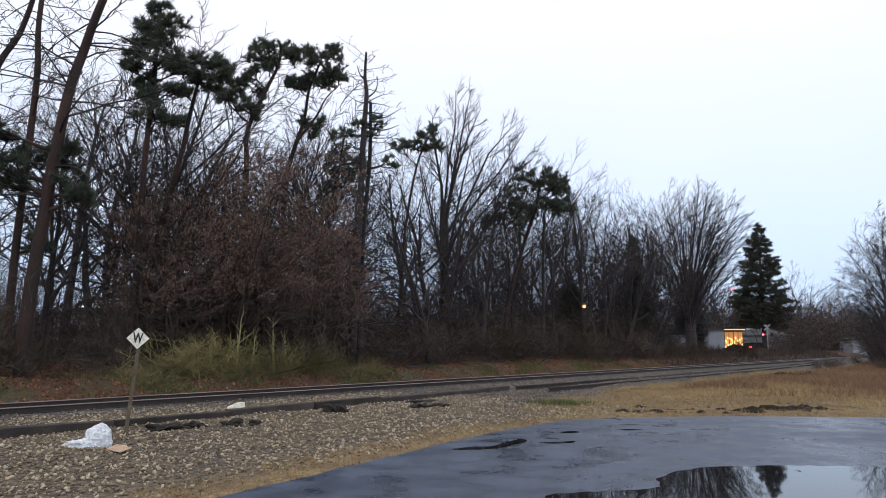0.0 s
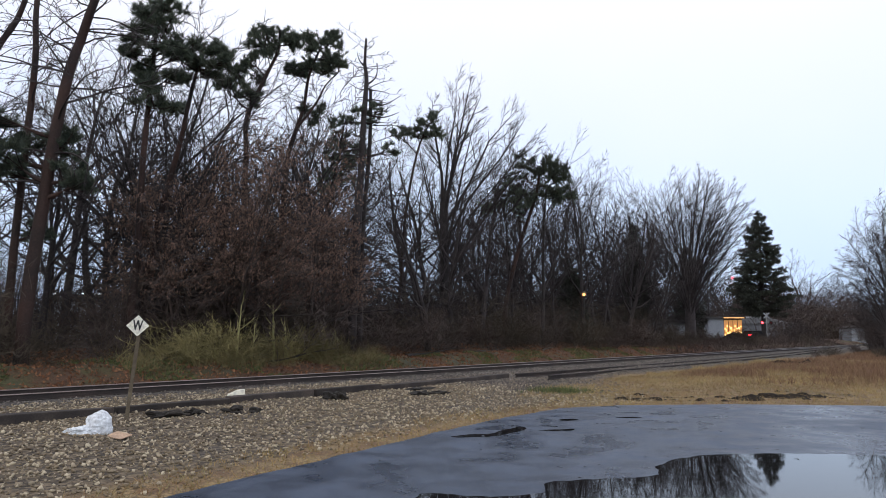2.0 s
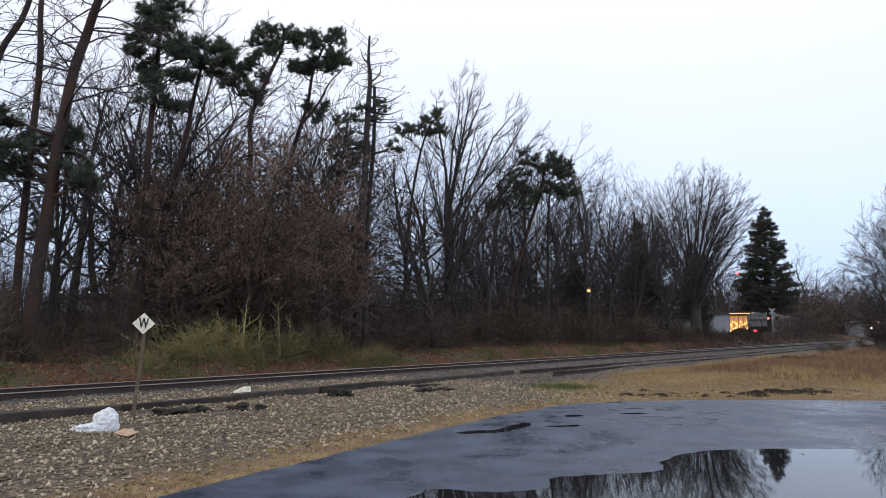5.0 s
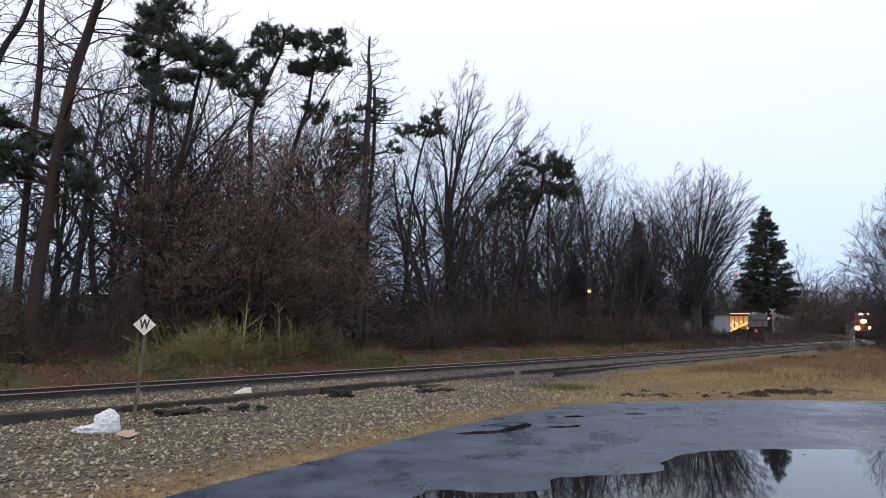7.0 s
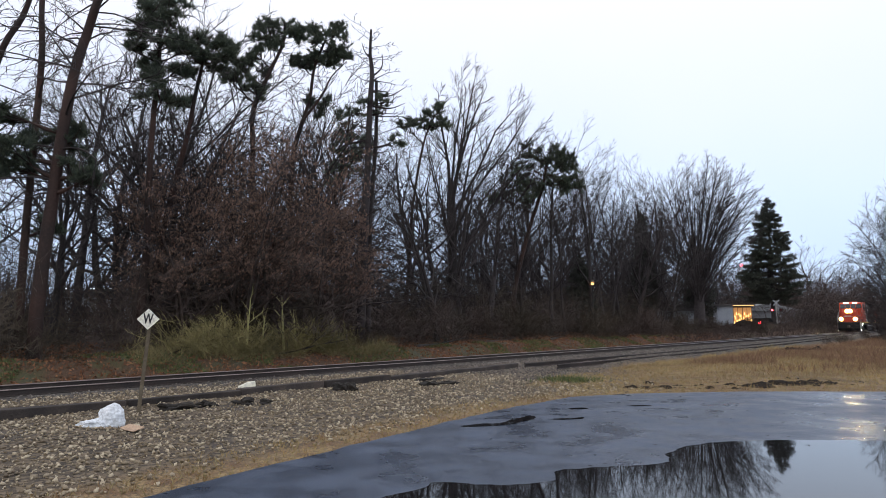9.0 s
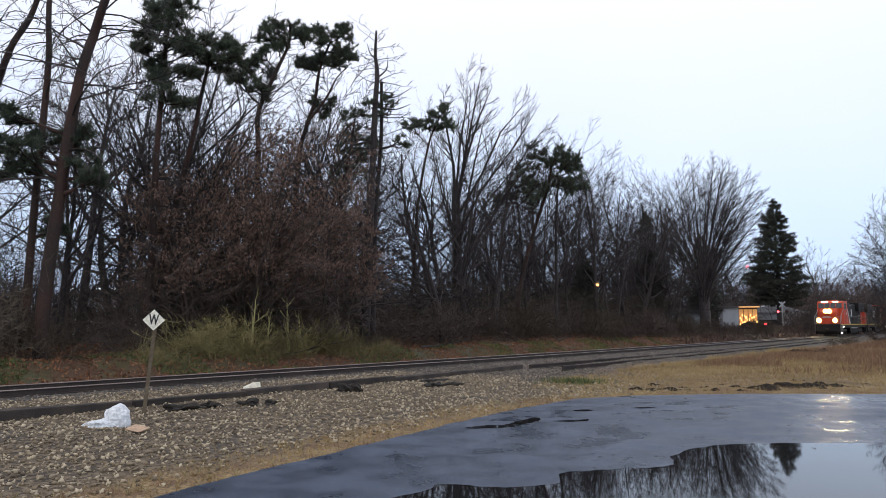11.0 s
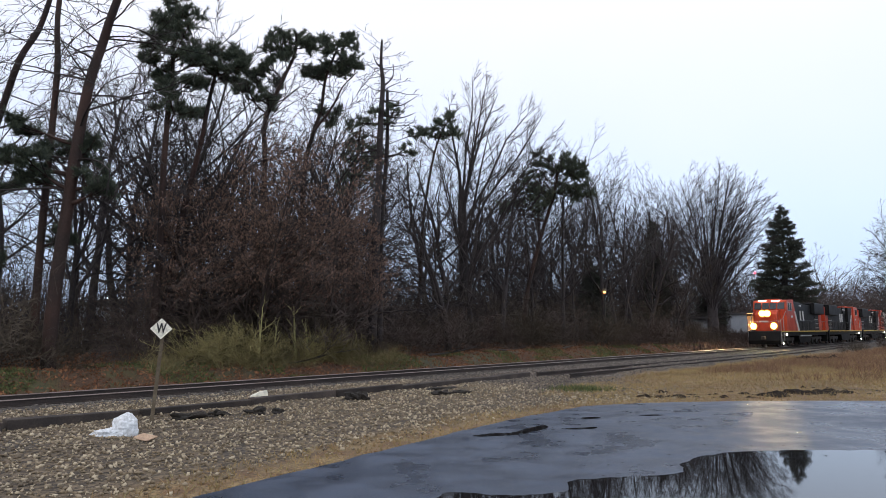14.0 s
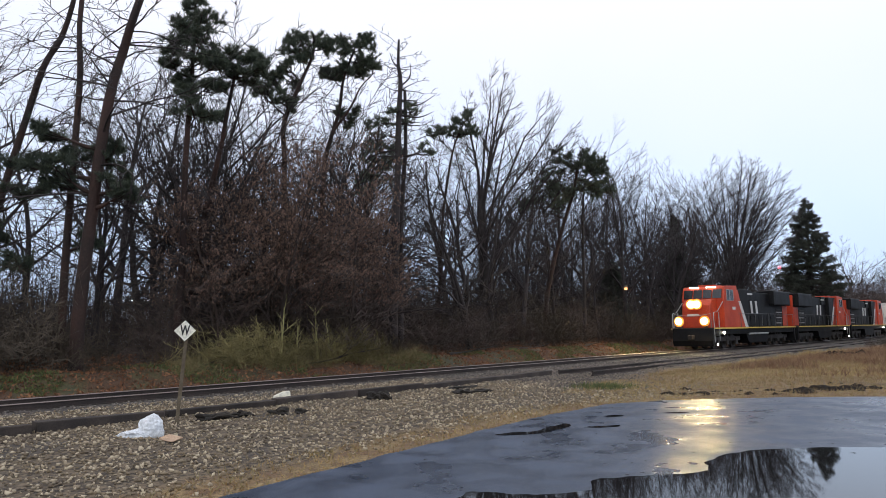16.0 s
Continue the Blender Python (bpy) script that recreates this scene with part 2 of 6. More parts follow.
gravel_c = two((0.034, 0.026, 0.019), (0.20, 0.152, 0.098), fine.outputs["Color"], 0.2, 0.9)
straw_a = two((0.12, 0.085, 0.047), (0.36, 0.255, 0.12), tiny.outputs["Fac"])
straw_b = two((0.085, 0.060, 0.034), (0.22, 0.12, 0.06), tiny.outputs["Fac"])
straw_m = n.new("ShaderNodeMix")
straw_m.data_type = "RGBA"
l.new(two((0, 0, 0), (1, 1, 1), mid.outputs["Fac"], 0.42, 0.62), straw_m.inputs["Factor"])
l.new(straw_a, straw_m.inputs["A"])
l.new(straw_b, straw_m.inputs["B"])
straw_c = straw_m.outputs["Result"]
litter_c = two((0.034, 0.022, 0.015), (0.125, 0.060, 0.030), tiny.outputs["Fac"])
moss_c = two((0.035, 0.045, 0.018), (0.075, 0.10, 0.030), tiny.outputs["Fac"])
cinder_c = two((0.040, 0.036, 0.034), (0.095, 0.085, 0.078), fine.outputs["Color"], 0.2, 0.9)
colour = masked(gravel_c, straw_c, "straw")
colour = masked(colour, litter_c, "litter")
colour = masked(colour, moss_c, "moss")
colour = masked(colour, cinder_c, "cinder")
l.new(colour, b.inputs["Base Color"])
bp = n.new("ShaderNodeBump")
bp.inputs["Strength"].default_value, bp.inputs["Distance"].default_value = 0.7, 0.04
l.new(tiny.outputs["Fac"], bp.inputs["Height"])
l.new(bp.outputs["Normal"], b.inputs["Normal"])


# ---- builders ----
def mesh_of(name, verts, faces, material=None, smooth_faces=False):
    me = bpy.data.meshes.new(name)
    me.from_pydata(verts, [], faces)
    if material:
        me.materials.append(material)
    if smooth_faces:
        me.polygons.foreach_set("use_smooth", [True] * len(me.polygons))
    me.update()
    return me


def part(name, shape, material, parent=None, label=""):
    """shape: a bmesh or a mesh. One mesh object, under parent if there is one."""
    if isinstance(shape, bmesh.types.BMesh):
        me = bpy.data.meshes.new(name)
        shape.to_mesh(me)
        shape.free()
    else:
        me = shape
    if material and not me.materials:
        me.materials.append(material)
    ob = new(name, me)
    if parent:
        ob.parent = parent
    if label:
        tagged(ob, label)
    return ob


def empty(name, m=None):
    ob = new(name)
    ob.empty_display_size = 0.2
    if m:
        ob.matrix_basis = m
    return ob


def add_box(bm, x0, x1, y0, y1, z0, z1, bevel=0.0):
    v = [bm.verts.new((x, y, z)) for x in (x0, x1) for y in (y0, y1) for z in (z0, z1)]
    fs = [bm.faces.new([v[i] for i in f]) for f in ((0, 1, 3, 2), (4, 6, 7, 5), (0, 4, 5, 1), (2, 3, 7, 6), (0, 2, 6, 4), (1, 5, 7, 3))]
    if bevel:
        es = list({e for f in fs for e in f.edges})
        bmesh.ops.bevel(bm, geom=es, offset=bevel, segments=2, affect="EDGES", profile=0.6)
    return bm


def box(x0, x1, y0, y1, z0, z1, bevel=0.0):
    bm = bmesh.new()
    add_box(bm, x0, x1, y0, y1, z0, z1, bevel)
    bmesh.ops.recalc_face_normals(bm, faces=bm.faces)
    return bm


def prism(outline, y0, y1, bevel=0.0):
    """A side outline in x and z, pushed from y0 to y1."""
    bm = bmesh.new()
    a = [bm.verts.new((x, y0, z)) for x, z in outline]
    c = [bm.verts.new((x, y1, z)) for x, z in outline]
    bm.faces.new(a)
    bm.faces.new(c[::-1])
    for i in range(len(a)):
        j = (i + 1) % len(a)
        bm.faces.new((a[i], c[i], c[j], a[j]))
    bmesh.ops.recalc_face_normals(bm, faces=bm.faces)
    if bevel:
        bmesh.ops.bevel(bm, geom=list(bm.edges), offset=bevel, segments=2, affect="EDGES", profile=0.6)
    return bm


def drum(r, x0, x1, axis="X", sides=20, r2=None):
    bm = bmesh.new()
    bmesh.ops.create_cone(bm, cap_ends=True, segments=sides, radius1=r, radius2=r if r2 is None else r2, depth=abs(x1 - x0))
    m = Matrix.Translation((0, 0, (x0 + x1) / 2))
    if axis == "X":
        m = Matrix.Rotation(radians(90), 4, "Y") @ m
    if axis == "Y":
        m = Matrix.Rotation(radians(-90), 4, "X") @ m
    bmesh.ops.transform(bm, matrix=m, verts=bm.verts)
    return bm


class Tubes:
    """Gathers tapered branches into one mesh."""

    def __init__(self):
        self.v, self.f, self.crown = [], [], None

    def sliver(self, pts, r):
        """A twig too thin to show its roundness: a tapering blade."""
        n0, m = len(self.v), len(pts)
        side = (pts[-1] - pts[0]).cross(Vector((0.37 + r * 31, -0.51, 0.62))).normalized() * r * 1.35
        for i, p in enumerate(pts[:-1]):
            k = 1 - 0.6 * i / m
            self.v += [p + side * k, p - side * k]
        self.v.append(pts[-1])
        for i in range(m - 2):
            a = n0 + 2 * i
            self.f.append((a, a + 1, a + 3, a + 2))
        self.f.append((n0 + 2 * m - 4, n0 + 2 * m - 3, n0 + 2 * m - 2))

    def add(self, pts, radii, sides=4, pointed=False):
        if pointed and radii[0] < 0.016:
            self.sliver(pts, max(radii[0], radii[-1]))
            return
        n0 = len(self.v)
        if pointed:
            pts, end = pts[:-1], pts[-1]
        for i, p in enumerate(pts):
            d = ((end if pointed and i == len(pts) - 1 else pts[min(i + 1, len(pts) - 1)]) - pts[max(i - 1, 0)]).normalized()
            a = d.orthogonal().normalized() if i == 0 else (a - d * a.dot(d)).normalized()
            c = d.cross(a)
            for k in range(sides):
                t = 2 * math.pi * k / sides
                self.v.append(p + (a * math.cos(t) + c * math.sin(t)) * radii[i])
        for i in range(len(pts) - 1):
            for k in range(sides):
                k2 = (k + 1) % sides
                self.f.append((n0 + i * sides + k, n0 + i * sides + k2, n0 + (i + 1) * sides + k2, n0 + (i + 1) * sides + k))
        e = n0 + (len(pts) - 1) * sides
        if pointed:
            self.v.append(end)
            self.f += [(e + k, e + (k + 1) % sides, e + sides) for k in range(sides)]
            return
        self.f.append(tuple(e + k for k in range(sides)))

    def mesh(self, name, material):
        return mesh_of(name, self.v, self.f, material, True)


def turned(d, angle, spin):
    a = d.orthogonal().normalized()
    a = Matrix.Rotation(spin, 3, d) @ a
    return (Matrix.Rotation(angle, 3, a) @ d).normalized()


def grow(tb, p, d, length, r, level, spec, rnd, least=0.005):
    """spec: per level (segments, children, angle, ratio, lift, wobble, first child at)."""
    seg, kids, angle, ratio, lift, wob, first = spec[level]
    pts, rad = [p.copy()], [r]
    for i in range(seg):
        d = (d + Vector((rnd.gauss(0, wob), rnd.gauss(0, wob), rnd.gauss(0, wob) + lift))).normalized()
        p = p + d * (length / seg)
        pts.append(p.copy())
        rad.append(max(least * 0.8, r * (1 - 0.8 * (i + 1) / seg)))
    (tb.crown if level and tb.crown else tb).add(pts, rad, 7 if level == 0 and r > 0.06 else 4 if r > 0.05 else 3, level > 1 or (level == 1 and r < 0.02))
    if level + 1 >= len(spec):
        return
    spin = rnd.random() * 6
    for c in range(kids):
        u = first + (1 - first) * (c + rnd.random()) / kids
        i = min(seg - 1, int(u * seg))
        w = u * seg - i
        q = pts[i].lerp(pts[i + 1], w)
        rq = rad[i] * (1 - w) + rad[i + 1] * w
        axis = (pts[i + 1] - pts[i]).normalized()
        spin += 2.4 + rnd.gauss(0, 0.4)
        a = radians(angle) * (1.15 - 0.5 * u) * (0.8 + 0.4 * rnd.random())
        grow(tb, q, turned(axis, a, spin), length * ratio * (1.15 - 0.6 * u) * (0.7 + 0.6 * rnd.random()), max(least, rq * 0.6), level + 1, spec, rnd, least)


def blades(centres, rng, count, length, width, up=0.3, spread=1.0):
    """count thin triangles at each centre, as verts and faces."""
    c = np.repeat(np.asarray(centres, float), count, axis=0)
    m = len(c)
    d = rng.normal(0, 1, (m, 3)) * spread
    d[:, 2] += up
    d /= np.linalg.norm(d, axis=1)[:, None] + 1e-9
    side = np.cross(d, rng.normal(0, 1, (m, 3)))
    side /= np.linalg.norm(side, axis=1)[:, None] + 1e-9
    ln = length * (0.6 + 0.8 * rng.random(m))[:, None]
    v = np.stack([c - side * width / 2, c + side * width / 2, c + d * ln], axis=1).reshape(-1, 3)
    return v


def tri_mesh(name, v, material):
    me = bpy.data.meshes.new(name)
    k = len(v) // 3
    me.vertices.add(len(v))
    me.vertices.foreach_set("co", np.ascontiguousarray(v, dtype=np.float32).ravel())
    me.loops.add(3 * k)
    me.loops.foreach_set("vertex_index", np.arange(3 * k, dtype=np.int32))
    me.polygons.add(k)
    me.polygons.foreach_set("loop_start", np.arange(0, 3 * k, 3, dtype=np.int32))
    me.materials.append(material)
    me.update(calc_edges=True)
    return me


# ---- ground sheet, car park, puddles ----
EDGE = [(-30, -32), (-12, -9), (-6.2, 1.4), (-2.79, 7.21), (-2.31, 8.06), (-1.4, 9.63), (-0.31, 11.47), (0.16, 12.33), (1.3, 14.11), (2.73, 15.9),
        (4.19, 16.64), (7.0, 17.03), (9.64, 16.9), (14, 16.4), (30, 14.5), (70, 10)]
EDGE_A, EDGE_B = np.array(EDGE[:-1], float), np.array(EDGE[1:], float)


def edge_distance(xy):
    """Metres from the car park's edge; below zero on the asphalt."""
    p = np.asarray(xy, float)[:, None, :]
    ab = (EDGE_B - EDGE_A)[None]
    u = np.clip(((p - EDGE_A[None]) * ab).sum(2) / (ab ** 2).sum(2), 0, 1)
    q = EDGE_A[None] + ab * u[..., None]
    dd = np.linalg.norm(p - q, axis=2)
    k = dd.argmin(1)
    i = np.arange(len(k))
    v = (p[:, 0] - EDGE_A[k])
    side = np.sign(ab[0, k, 0] * v[:, 1] - ab[0, k, 1] * v[:, 0])
    return dd[i, k] * np.where(side == 0, 1, side)


def steps(*runs):
    out = []
    for a, b, h in runs:
        out += list(np.arange(a, b, h))
    return out + [runs[-1][1]]


GS = steps((-500, -60, 40), (-60, -30, 2), (-30, 30, 0.3), (30, 70, 1.0), (70, 140, 3), (140, 900, 60))
GO = steps((-500, -40, 40), (-40, -14, 1.5), (-14, -2, 0.25), (-2, 8, 0.3), (8, 20, 1.2), (20, 60, 4), (60, 700, 60))
gv = []
for s in GS:
    for o in GO:
        p = track_point(s, o)
        gv.append((p.x, p.y, ground_z(p.x, p.y)))
no = len(GO)
gf = [(i * no + j, (i + 1) * no + j, (i + 1) * no + j + 1, i * no + j + 1) for i in range(len(GS) - 1) for j in range(no - 1)]
gme = mesh_of("ground", gv, gf, ground_mat, True)
ga = np.array(gv)
rel = ga[:, :2] - np.array((0, 31.06))
g_s, g_o = rel @ np.array((0.634, 0.773)), rel @ np.array((-0.773, 0.634))
wav = np.array([noise.noise(Vector((x * 0.5, y * 0.5, 7))) + 0.6 * noise.noise(Vector((x * 1.9, y * 1.9, 2))) for x, y, _ in gv])
ed = edge_distance(ga[:, :2])


def ss(a, b, x):
    u = np.clip((x - a) / (b - a), 0, 1)
    return u * u * (3 - 2 * u)


straw = np.maximum(1 - ss(0.6, 1.5, ed + 0.6 * wav), ss(2.5, 5.5, ga[:, 0] + 2 * wav) * (1 - ss(-8.6, -7.2, g_o + 1.2 * wav)) + ss(24, 34, g_s) * (1 - ss(-7.6, -6.8, g_o + 0.5 * wav)))
litter = ss(1.9, 2.9, g_o + 0.5 * wav)
moss = ss(3.0, 3.6, g_o) * (1 - ss(5.0, 7.0, g_o)) * ss(-0.1, 0.7, wav + 0.25 * np.sin(g_s * 0.35))
cinder = np.maximum(ss(-2.6, -1.6, g_o + 0.5 * wav) * (1 - ss(2.6, 3.2, g_o)) * 0.85, 0.6 * ss(0.25, 0.75, wav) * ss(0.8, 1.6, ed))
cinder = np.maximum(cinder, 0.75 * ss(3, 11, g_s) * ss(-9.2, -7.4, g_o + 0.8 * wav) * (1 - ss(2.4, 3.0, g_o)))
for key, val in (("straw", straw), ("litter", litter), ("moss", moss * 0.8), ("cinder", cinder)):
    at = gme.attributes.new(key, "FLOAT", "POINT")
    at.data.foreach_set("value", np.clip(val, 0, 1).astype(np.float32))
tagged(new("ground", gme), "stony trackside ground with straw grass and leaf litter", "ground", kind="structure")

rnd = random.Random(4)
outline = []
for (x0, y0), (x1, y1) in zip(EDGE[:-1], EDGE[1:]):
    k = max(1, int(math.hypot(x1 - x0, y1 - y0) / 0.22)) if math.hypot(x0, y0) < 22 else 4
    for i in range(k):
        w = 0.05 * noise.noise(Vector((x0 + (x1 - x0) * i / k, y0 + (y1 - y0) * i / k, 5)) * 2.2)
        outline.append((x0 + (x1 - x0) * i / k + w, y0 + (y1 - y0) * i / k - w))
outline += [(70, 10), (70, -45), (-30, -45)]
bm = bmesh.new()
top = bm.faces.new([bm.verts.new((x, y, 0.012)) for x, y in outline])
if top.normal.z < 0:
    top.normal_flip()
low = bmesh.ops.extrude_face_region(bm, geom=[top])
bmesh.ops.translate(bm, verts=[g for g in low["geom"] if isinstance(g, bmesh.types.BMVert)], vec=(0, 0, -0.09))
bmesh.ops.recalc_face_normals(bm, faces=bm.faces)
bmesh.ops.triangulate(bm, faces=bm.faces)
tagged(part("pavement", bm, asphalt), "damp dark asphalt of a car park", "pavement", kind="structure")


def puddle(ring, z, label, wobble=0.06, fineness=0.05):
    pts = []
    m = len(ring)
    for i in range(m):
        p0, p1, p2, p3 = (Vector(ring[(i + k) % m]) for k in (-1, 0, 1, 2))
        k = max(3, int((p2 - p1).length / fineness))
        for j in range(k):
            t = j / k
            q = 0.5 * ((2 * p1) + (p2 - p0) * t + (2 * p0 - 5 * p1 + 4 * p2 - p3) * t * t + (3 * p1 - p0 - 3 * p2 + p3) * t ** 3)
            q += Vector((noise.noise(Vector((q.x * 4, q.y * 4, 1))), noise.noise(Vector((q.x * 4, q.y * 4, 9))))) * wobble
            q += Vector((noise.noise(Vector((q.x * 14, q.y * 14, 1))), noise.noise(Vector((q.x * 14, q.y * 14, 9))))) * wobble * 0.4
            pts.append(q)
    bm = bmesh.new()
    f = bm.faces.new([bm.verts.new((q.x, q.y, z)) for q in pts])
    bm.normal_update()
    if f.normal.z < 0:
        f.normal_flip()
    bmesh.ops.triangulate(bm, faces=bm.faces)
    ob = part("puddle", bm, puddle_water)
    return tagged(ob, label, "puddle", kind="structure")


puddle([(-0.9, 6.4), (-0.28, 7.2), (-0.08, 7.5), (0.56, 7.38), (1.14, 7.6), (1.2, 8.02), (1.66, 8.2), (2.59, 8.5), (2.75, 9.05), (3.0, 9.35), (3.53, 9.79), (4.33, 10.0),
        (5.36, 10.02), (6.3, 9.9), (7.6, 9.7), (8.2, 8.6), (7.2, 7.2), (5.2, 5.6), (2.4, 4.8), (0.2, 5.2)], 0.016, "wide still rain puddle on asphalt")
for i, ring in enumerate((((0.22, 11.5), (0.5, 11.75), (0.9, 11.9), (1.25, 12.45), (1.5, 12.75), (1.55, 12.45), (1.25, 12.0), (0.95, 11.6), (0.5, 11.45)),
                          ((1.75, 12.3), (2.1, 12.42), (2.4, 12.5), (2.3, 12.3), (1.95, 12.2)), ((2.35, 13.75), (2.6, 13.95), (2.75, 13.8), (2.5, 13.66)),
                          ((3.55, 14.2), (3.9, 14.3), (4.1, 14.2), (3.8, 14.1)))):
    puddle(ring, 0.016, "small shallow puddle in an asphalt hollow", 0.04, 0.04)

# ---- railway ----
RAIL_TOP = 0.15
PROFILE = [(-0.07, 0.0), (0.07, 0.0), (0.07, 0.012), (0.012, 0.03), (0.012, 0.125), (0.036, 0.135), (0.036, 0.150), (0.022, 0.172), (-0.022, 0.172), (-0.036, 0.150),
           (-0.036, 0.135), (-0.012, 0.125), (-0.012, 0.03), (-0.07, 0.012)]


def rail(name, path, z, parent, label):
    """path: (s, o) places; a rolled section with a worn bright head."""
    bm = bmesh.new()
    rings = []
    for i, (s, o) in enumerate(path):
        rings.append([bm.verts.new(track_point(s, o + a, z - 0.172 + b)) for a, b in PROFILE])
    m = len(PROFILE)
    for r0, r1 in zip(rings[:-1], rings[1:]):
        for k in range(m):
            f = bm.faces.new((r0[k], r0[(k + 1) % m], r1[(k + 1) % m], r1[k]))
            if k in (6, 7, 8):
                f.material_index = 1
    bm.faces.new(rings[0][::-1])
    bm.faces.new(rings[-1])
    bmesh.ops.recalc_face_normals(bm, faces=bm.faces)
    ob = part(name, bm, rail_rust, parent, label)
    ob.data.materials.append(rail_rust if "siding" in label else rail_steel)
    return ob


railway = tagged(empty("railway_track"), "single railway track with rusty rails on ballast", "railway track", kind="structure")
for o in (-0.77, 0.77):
    rail("rail", [(s, o) for s in range(-120, 420, 12)], RAIL_TOP, railway, "rusty rail with a worn bright head")
sleeper_me = bpy.data.meshes.new("sleeper")
bm = box(-0.11, 0.11, -1.3, 1.3, -0.16, 0.0, 0.012)
bm.to_mesh(sleeper_me)
bm.free()
sleeper_me.materials.append(sleeper_wood)
rnd = random.Random(8)
track_turn = math.degrees(math.atan2(0.773, 0.634))
for i in range(190):
    p = track_point(-34 + i * 0.56, rnd.gauss(0, 0.03))
    ob = new("sleeper", sleeper_me)
    ob.parent = railway
    ob.matrix_basis = pose(p.x, p.y, -0.025 + rnd.gauss(0, 0.006), 0, 0, track_turn + rnd.gauss(0, 1))

siding = tagged(empty("siding_track"), "disused siding rail that joins the main track", "railway track", kind="structure")
SIDING = [(-1.2, -6.3), (5, -6.4), (14, -6.5), (24, -6.5), (35, -6.3), (48, -5.7), (60, -4.9), (76, -3.2), (95, -0.95)]
rail("rail", SIDING, 0.15, siding, "old rusty siding rail")
rail("rail", [(s, o + 1.44) for s, o in SIDING[:-1]], 0.15, siding, "old rusty siding rail")
for i, (s, ln) in enumerate(((-33.0, 2.7), (-30.2, 2.6), (-27.5, 2.6), (-24.8, 2.7), (-22.0, 2.6), (-19.3, 2.5), (-16.7, 2.7), (-13.9, 2.6), (-11.2, 2.5), (-8.6, 2.7), (-5.8, 2.3), (-3.6, 2.2))):
    bm = box(0, ln, -0.13, 0.13, -0.16, 0.12 + 0.02 * (i % 3), 0.02)
    for v in bm.verts:
        v.co += Vector((0, noise.noise(v.co * 3 + Vector((i, 0, 0))), noise.noise(v.co * 2 + Vector((0, i, 0))))) * 0.025
    p = track_point(s, -5.35 + 0.045 * (s + 33) * 0.6 + rnd.gauss(0, 0.03))
    ob = part("old_timber", bm, sleeper_wood)
    ob.matrix_basis = pose(p.x, p.y, -0.03, 0, rnd.gauss(0, 0.5), track_turn + rnd.gauss(0, 0.7))
    tagged(ob, "dark wet old railway timber sunk in gravel", "timber", "timbers beside the track")

# ballast stones
OCT_F = np.array([(0, 2, 4), (2, 1, 4), (1, 3, 4), (3, 0, 4), (2, 0, 5), (1, 2, 5), (3, 1, 5), (0, 3, 5)])
OCT_V = np.array([(1, 0, 0), (-1, 0, 0), (0, 1, 0), (0, -1, 0), (0, 0, 1), (0, 0, -1)], float)


def stones(name, xy, sizes, material, label, sink=0.3):
    rng = np.random.default_rng(len(xy))
    m = len(xy)
    v = OCT_V[None] * (0.65 + 0.7 * rng.random((m, 6, 1))) + rng.normal(0, 0.22, (m, 6, 3))
    v *= np.stack([sizes * (0.8 + 0.5 * rng.random(m)), sizes * (0.8 + 0.5 * rng.random(m)), sizes * 0.75], 1)[:, None, :]
    qt = rng.normal(0, 1, (m, 4))
    qt /= np.linalg.norm(qt, axis=1)[:, None]
    w_, a_, b_, c_ = qt.T
    rot = np.stack([1 - 2 * (b_ * b_ + c_ * c_), 2 * (a_ * b_ - w_ * c_), 2 * (a_ * c_ + w_ * b_), 2 * (a_ * b_ + w_ * c_), 1 - 2 * (a_ * a_ + c_ * c_), 2 * (b_ * c_ - w_ * a_),
                    2 * (a_ * c_ - w_ * b_), 2 * (b_ * c_ + w_ * a_), 1 - 2 * (a_ * a_ + b_ * b_)], 1).reshape(m, 3, 3)
    v = np.einsum("mij,mkj->mki", rot, v)
    v[..., 2] *= 0.8
    t = rng.random(m) * 6.28
    c, s_ = np.cos(t)[:, None], np.sin(t)[:, None]
    x, y = v[..., 0] * c - v[..., 1] * s_, v[..., 0] * s_ + v[..., 1] * c
    z = np.array([ground_z(gx, gy) for gx, gy in xy]) + sizes * sink
    pts = np.stack([x + xy[:, :1], y + xy[:, 1:2], v[..., 2] + z[:, None]], 2)
    me = bpy.data.meshes.new(name)
    flat = pts.reshape(-1, 3)
    faces = (OCT_F[None] + np.arange(m)[:, None, None] * 6).reshape(-1, 3)
    me.vertices.add(len(flat))
    me.vertices.foreach_set("co", flat.astype(np.float32).ravel())
    me.loops.add(len(faces) * 3)
    me.loops.foreach_set("vertex_index", faces.astype(np.int32).ravel())
    me.polygons.add(len(faces))
    me.polygons.foreach_set("loop_start", np.arange(0, len(faces) * 3, 3, dtype=np.int32))
    me.materials.append(material)
    me.update(calc_edges=True)
    return tagged(new(name, me), label, "gravel", kind="stuff")


def scatter(count, s0, s1, o0, o1, seed):
    rng = np.random.default_rng(seed)
    s, o = s0 + (s1 - s0) * rng.random(count), o0 + (o1 - o0) * rng.random(count)
    xy = np.array((0, 31.06)) + s[:, None] * np.array((0.634, 0.773)) + o[:, None] * np.array((-0.773, 0.634))
    return xy, s, o, rng


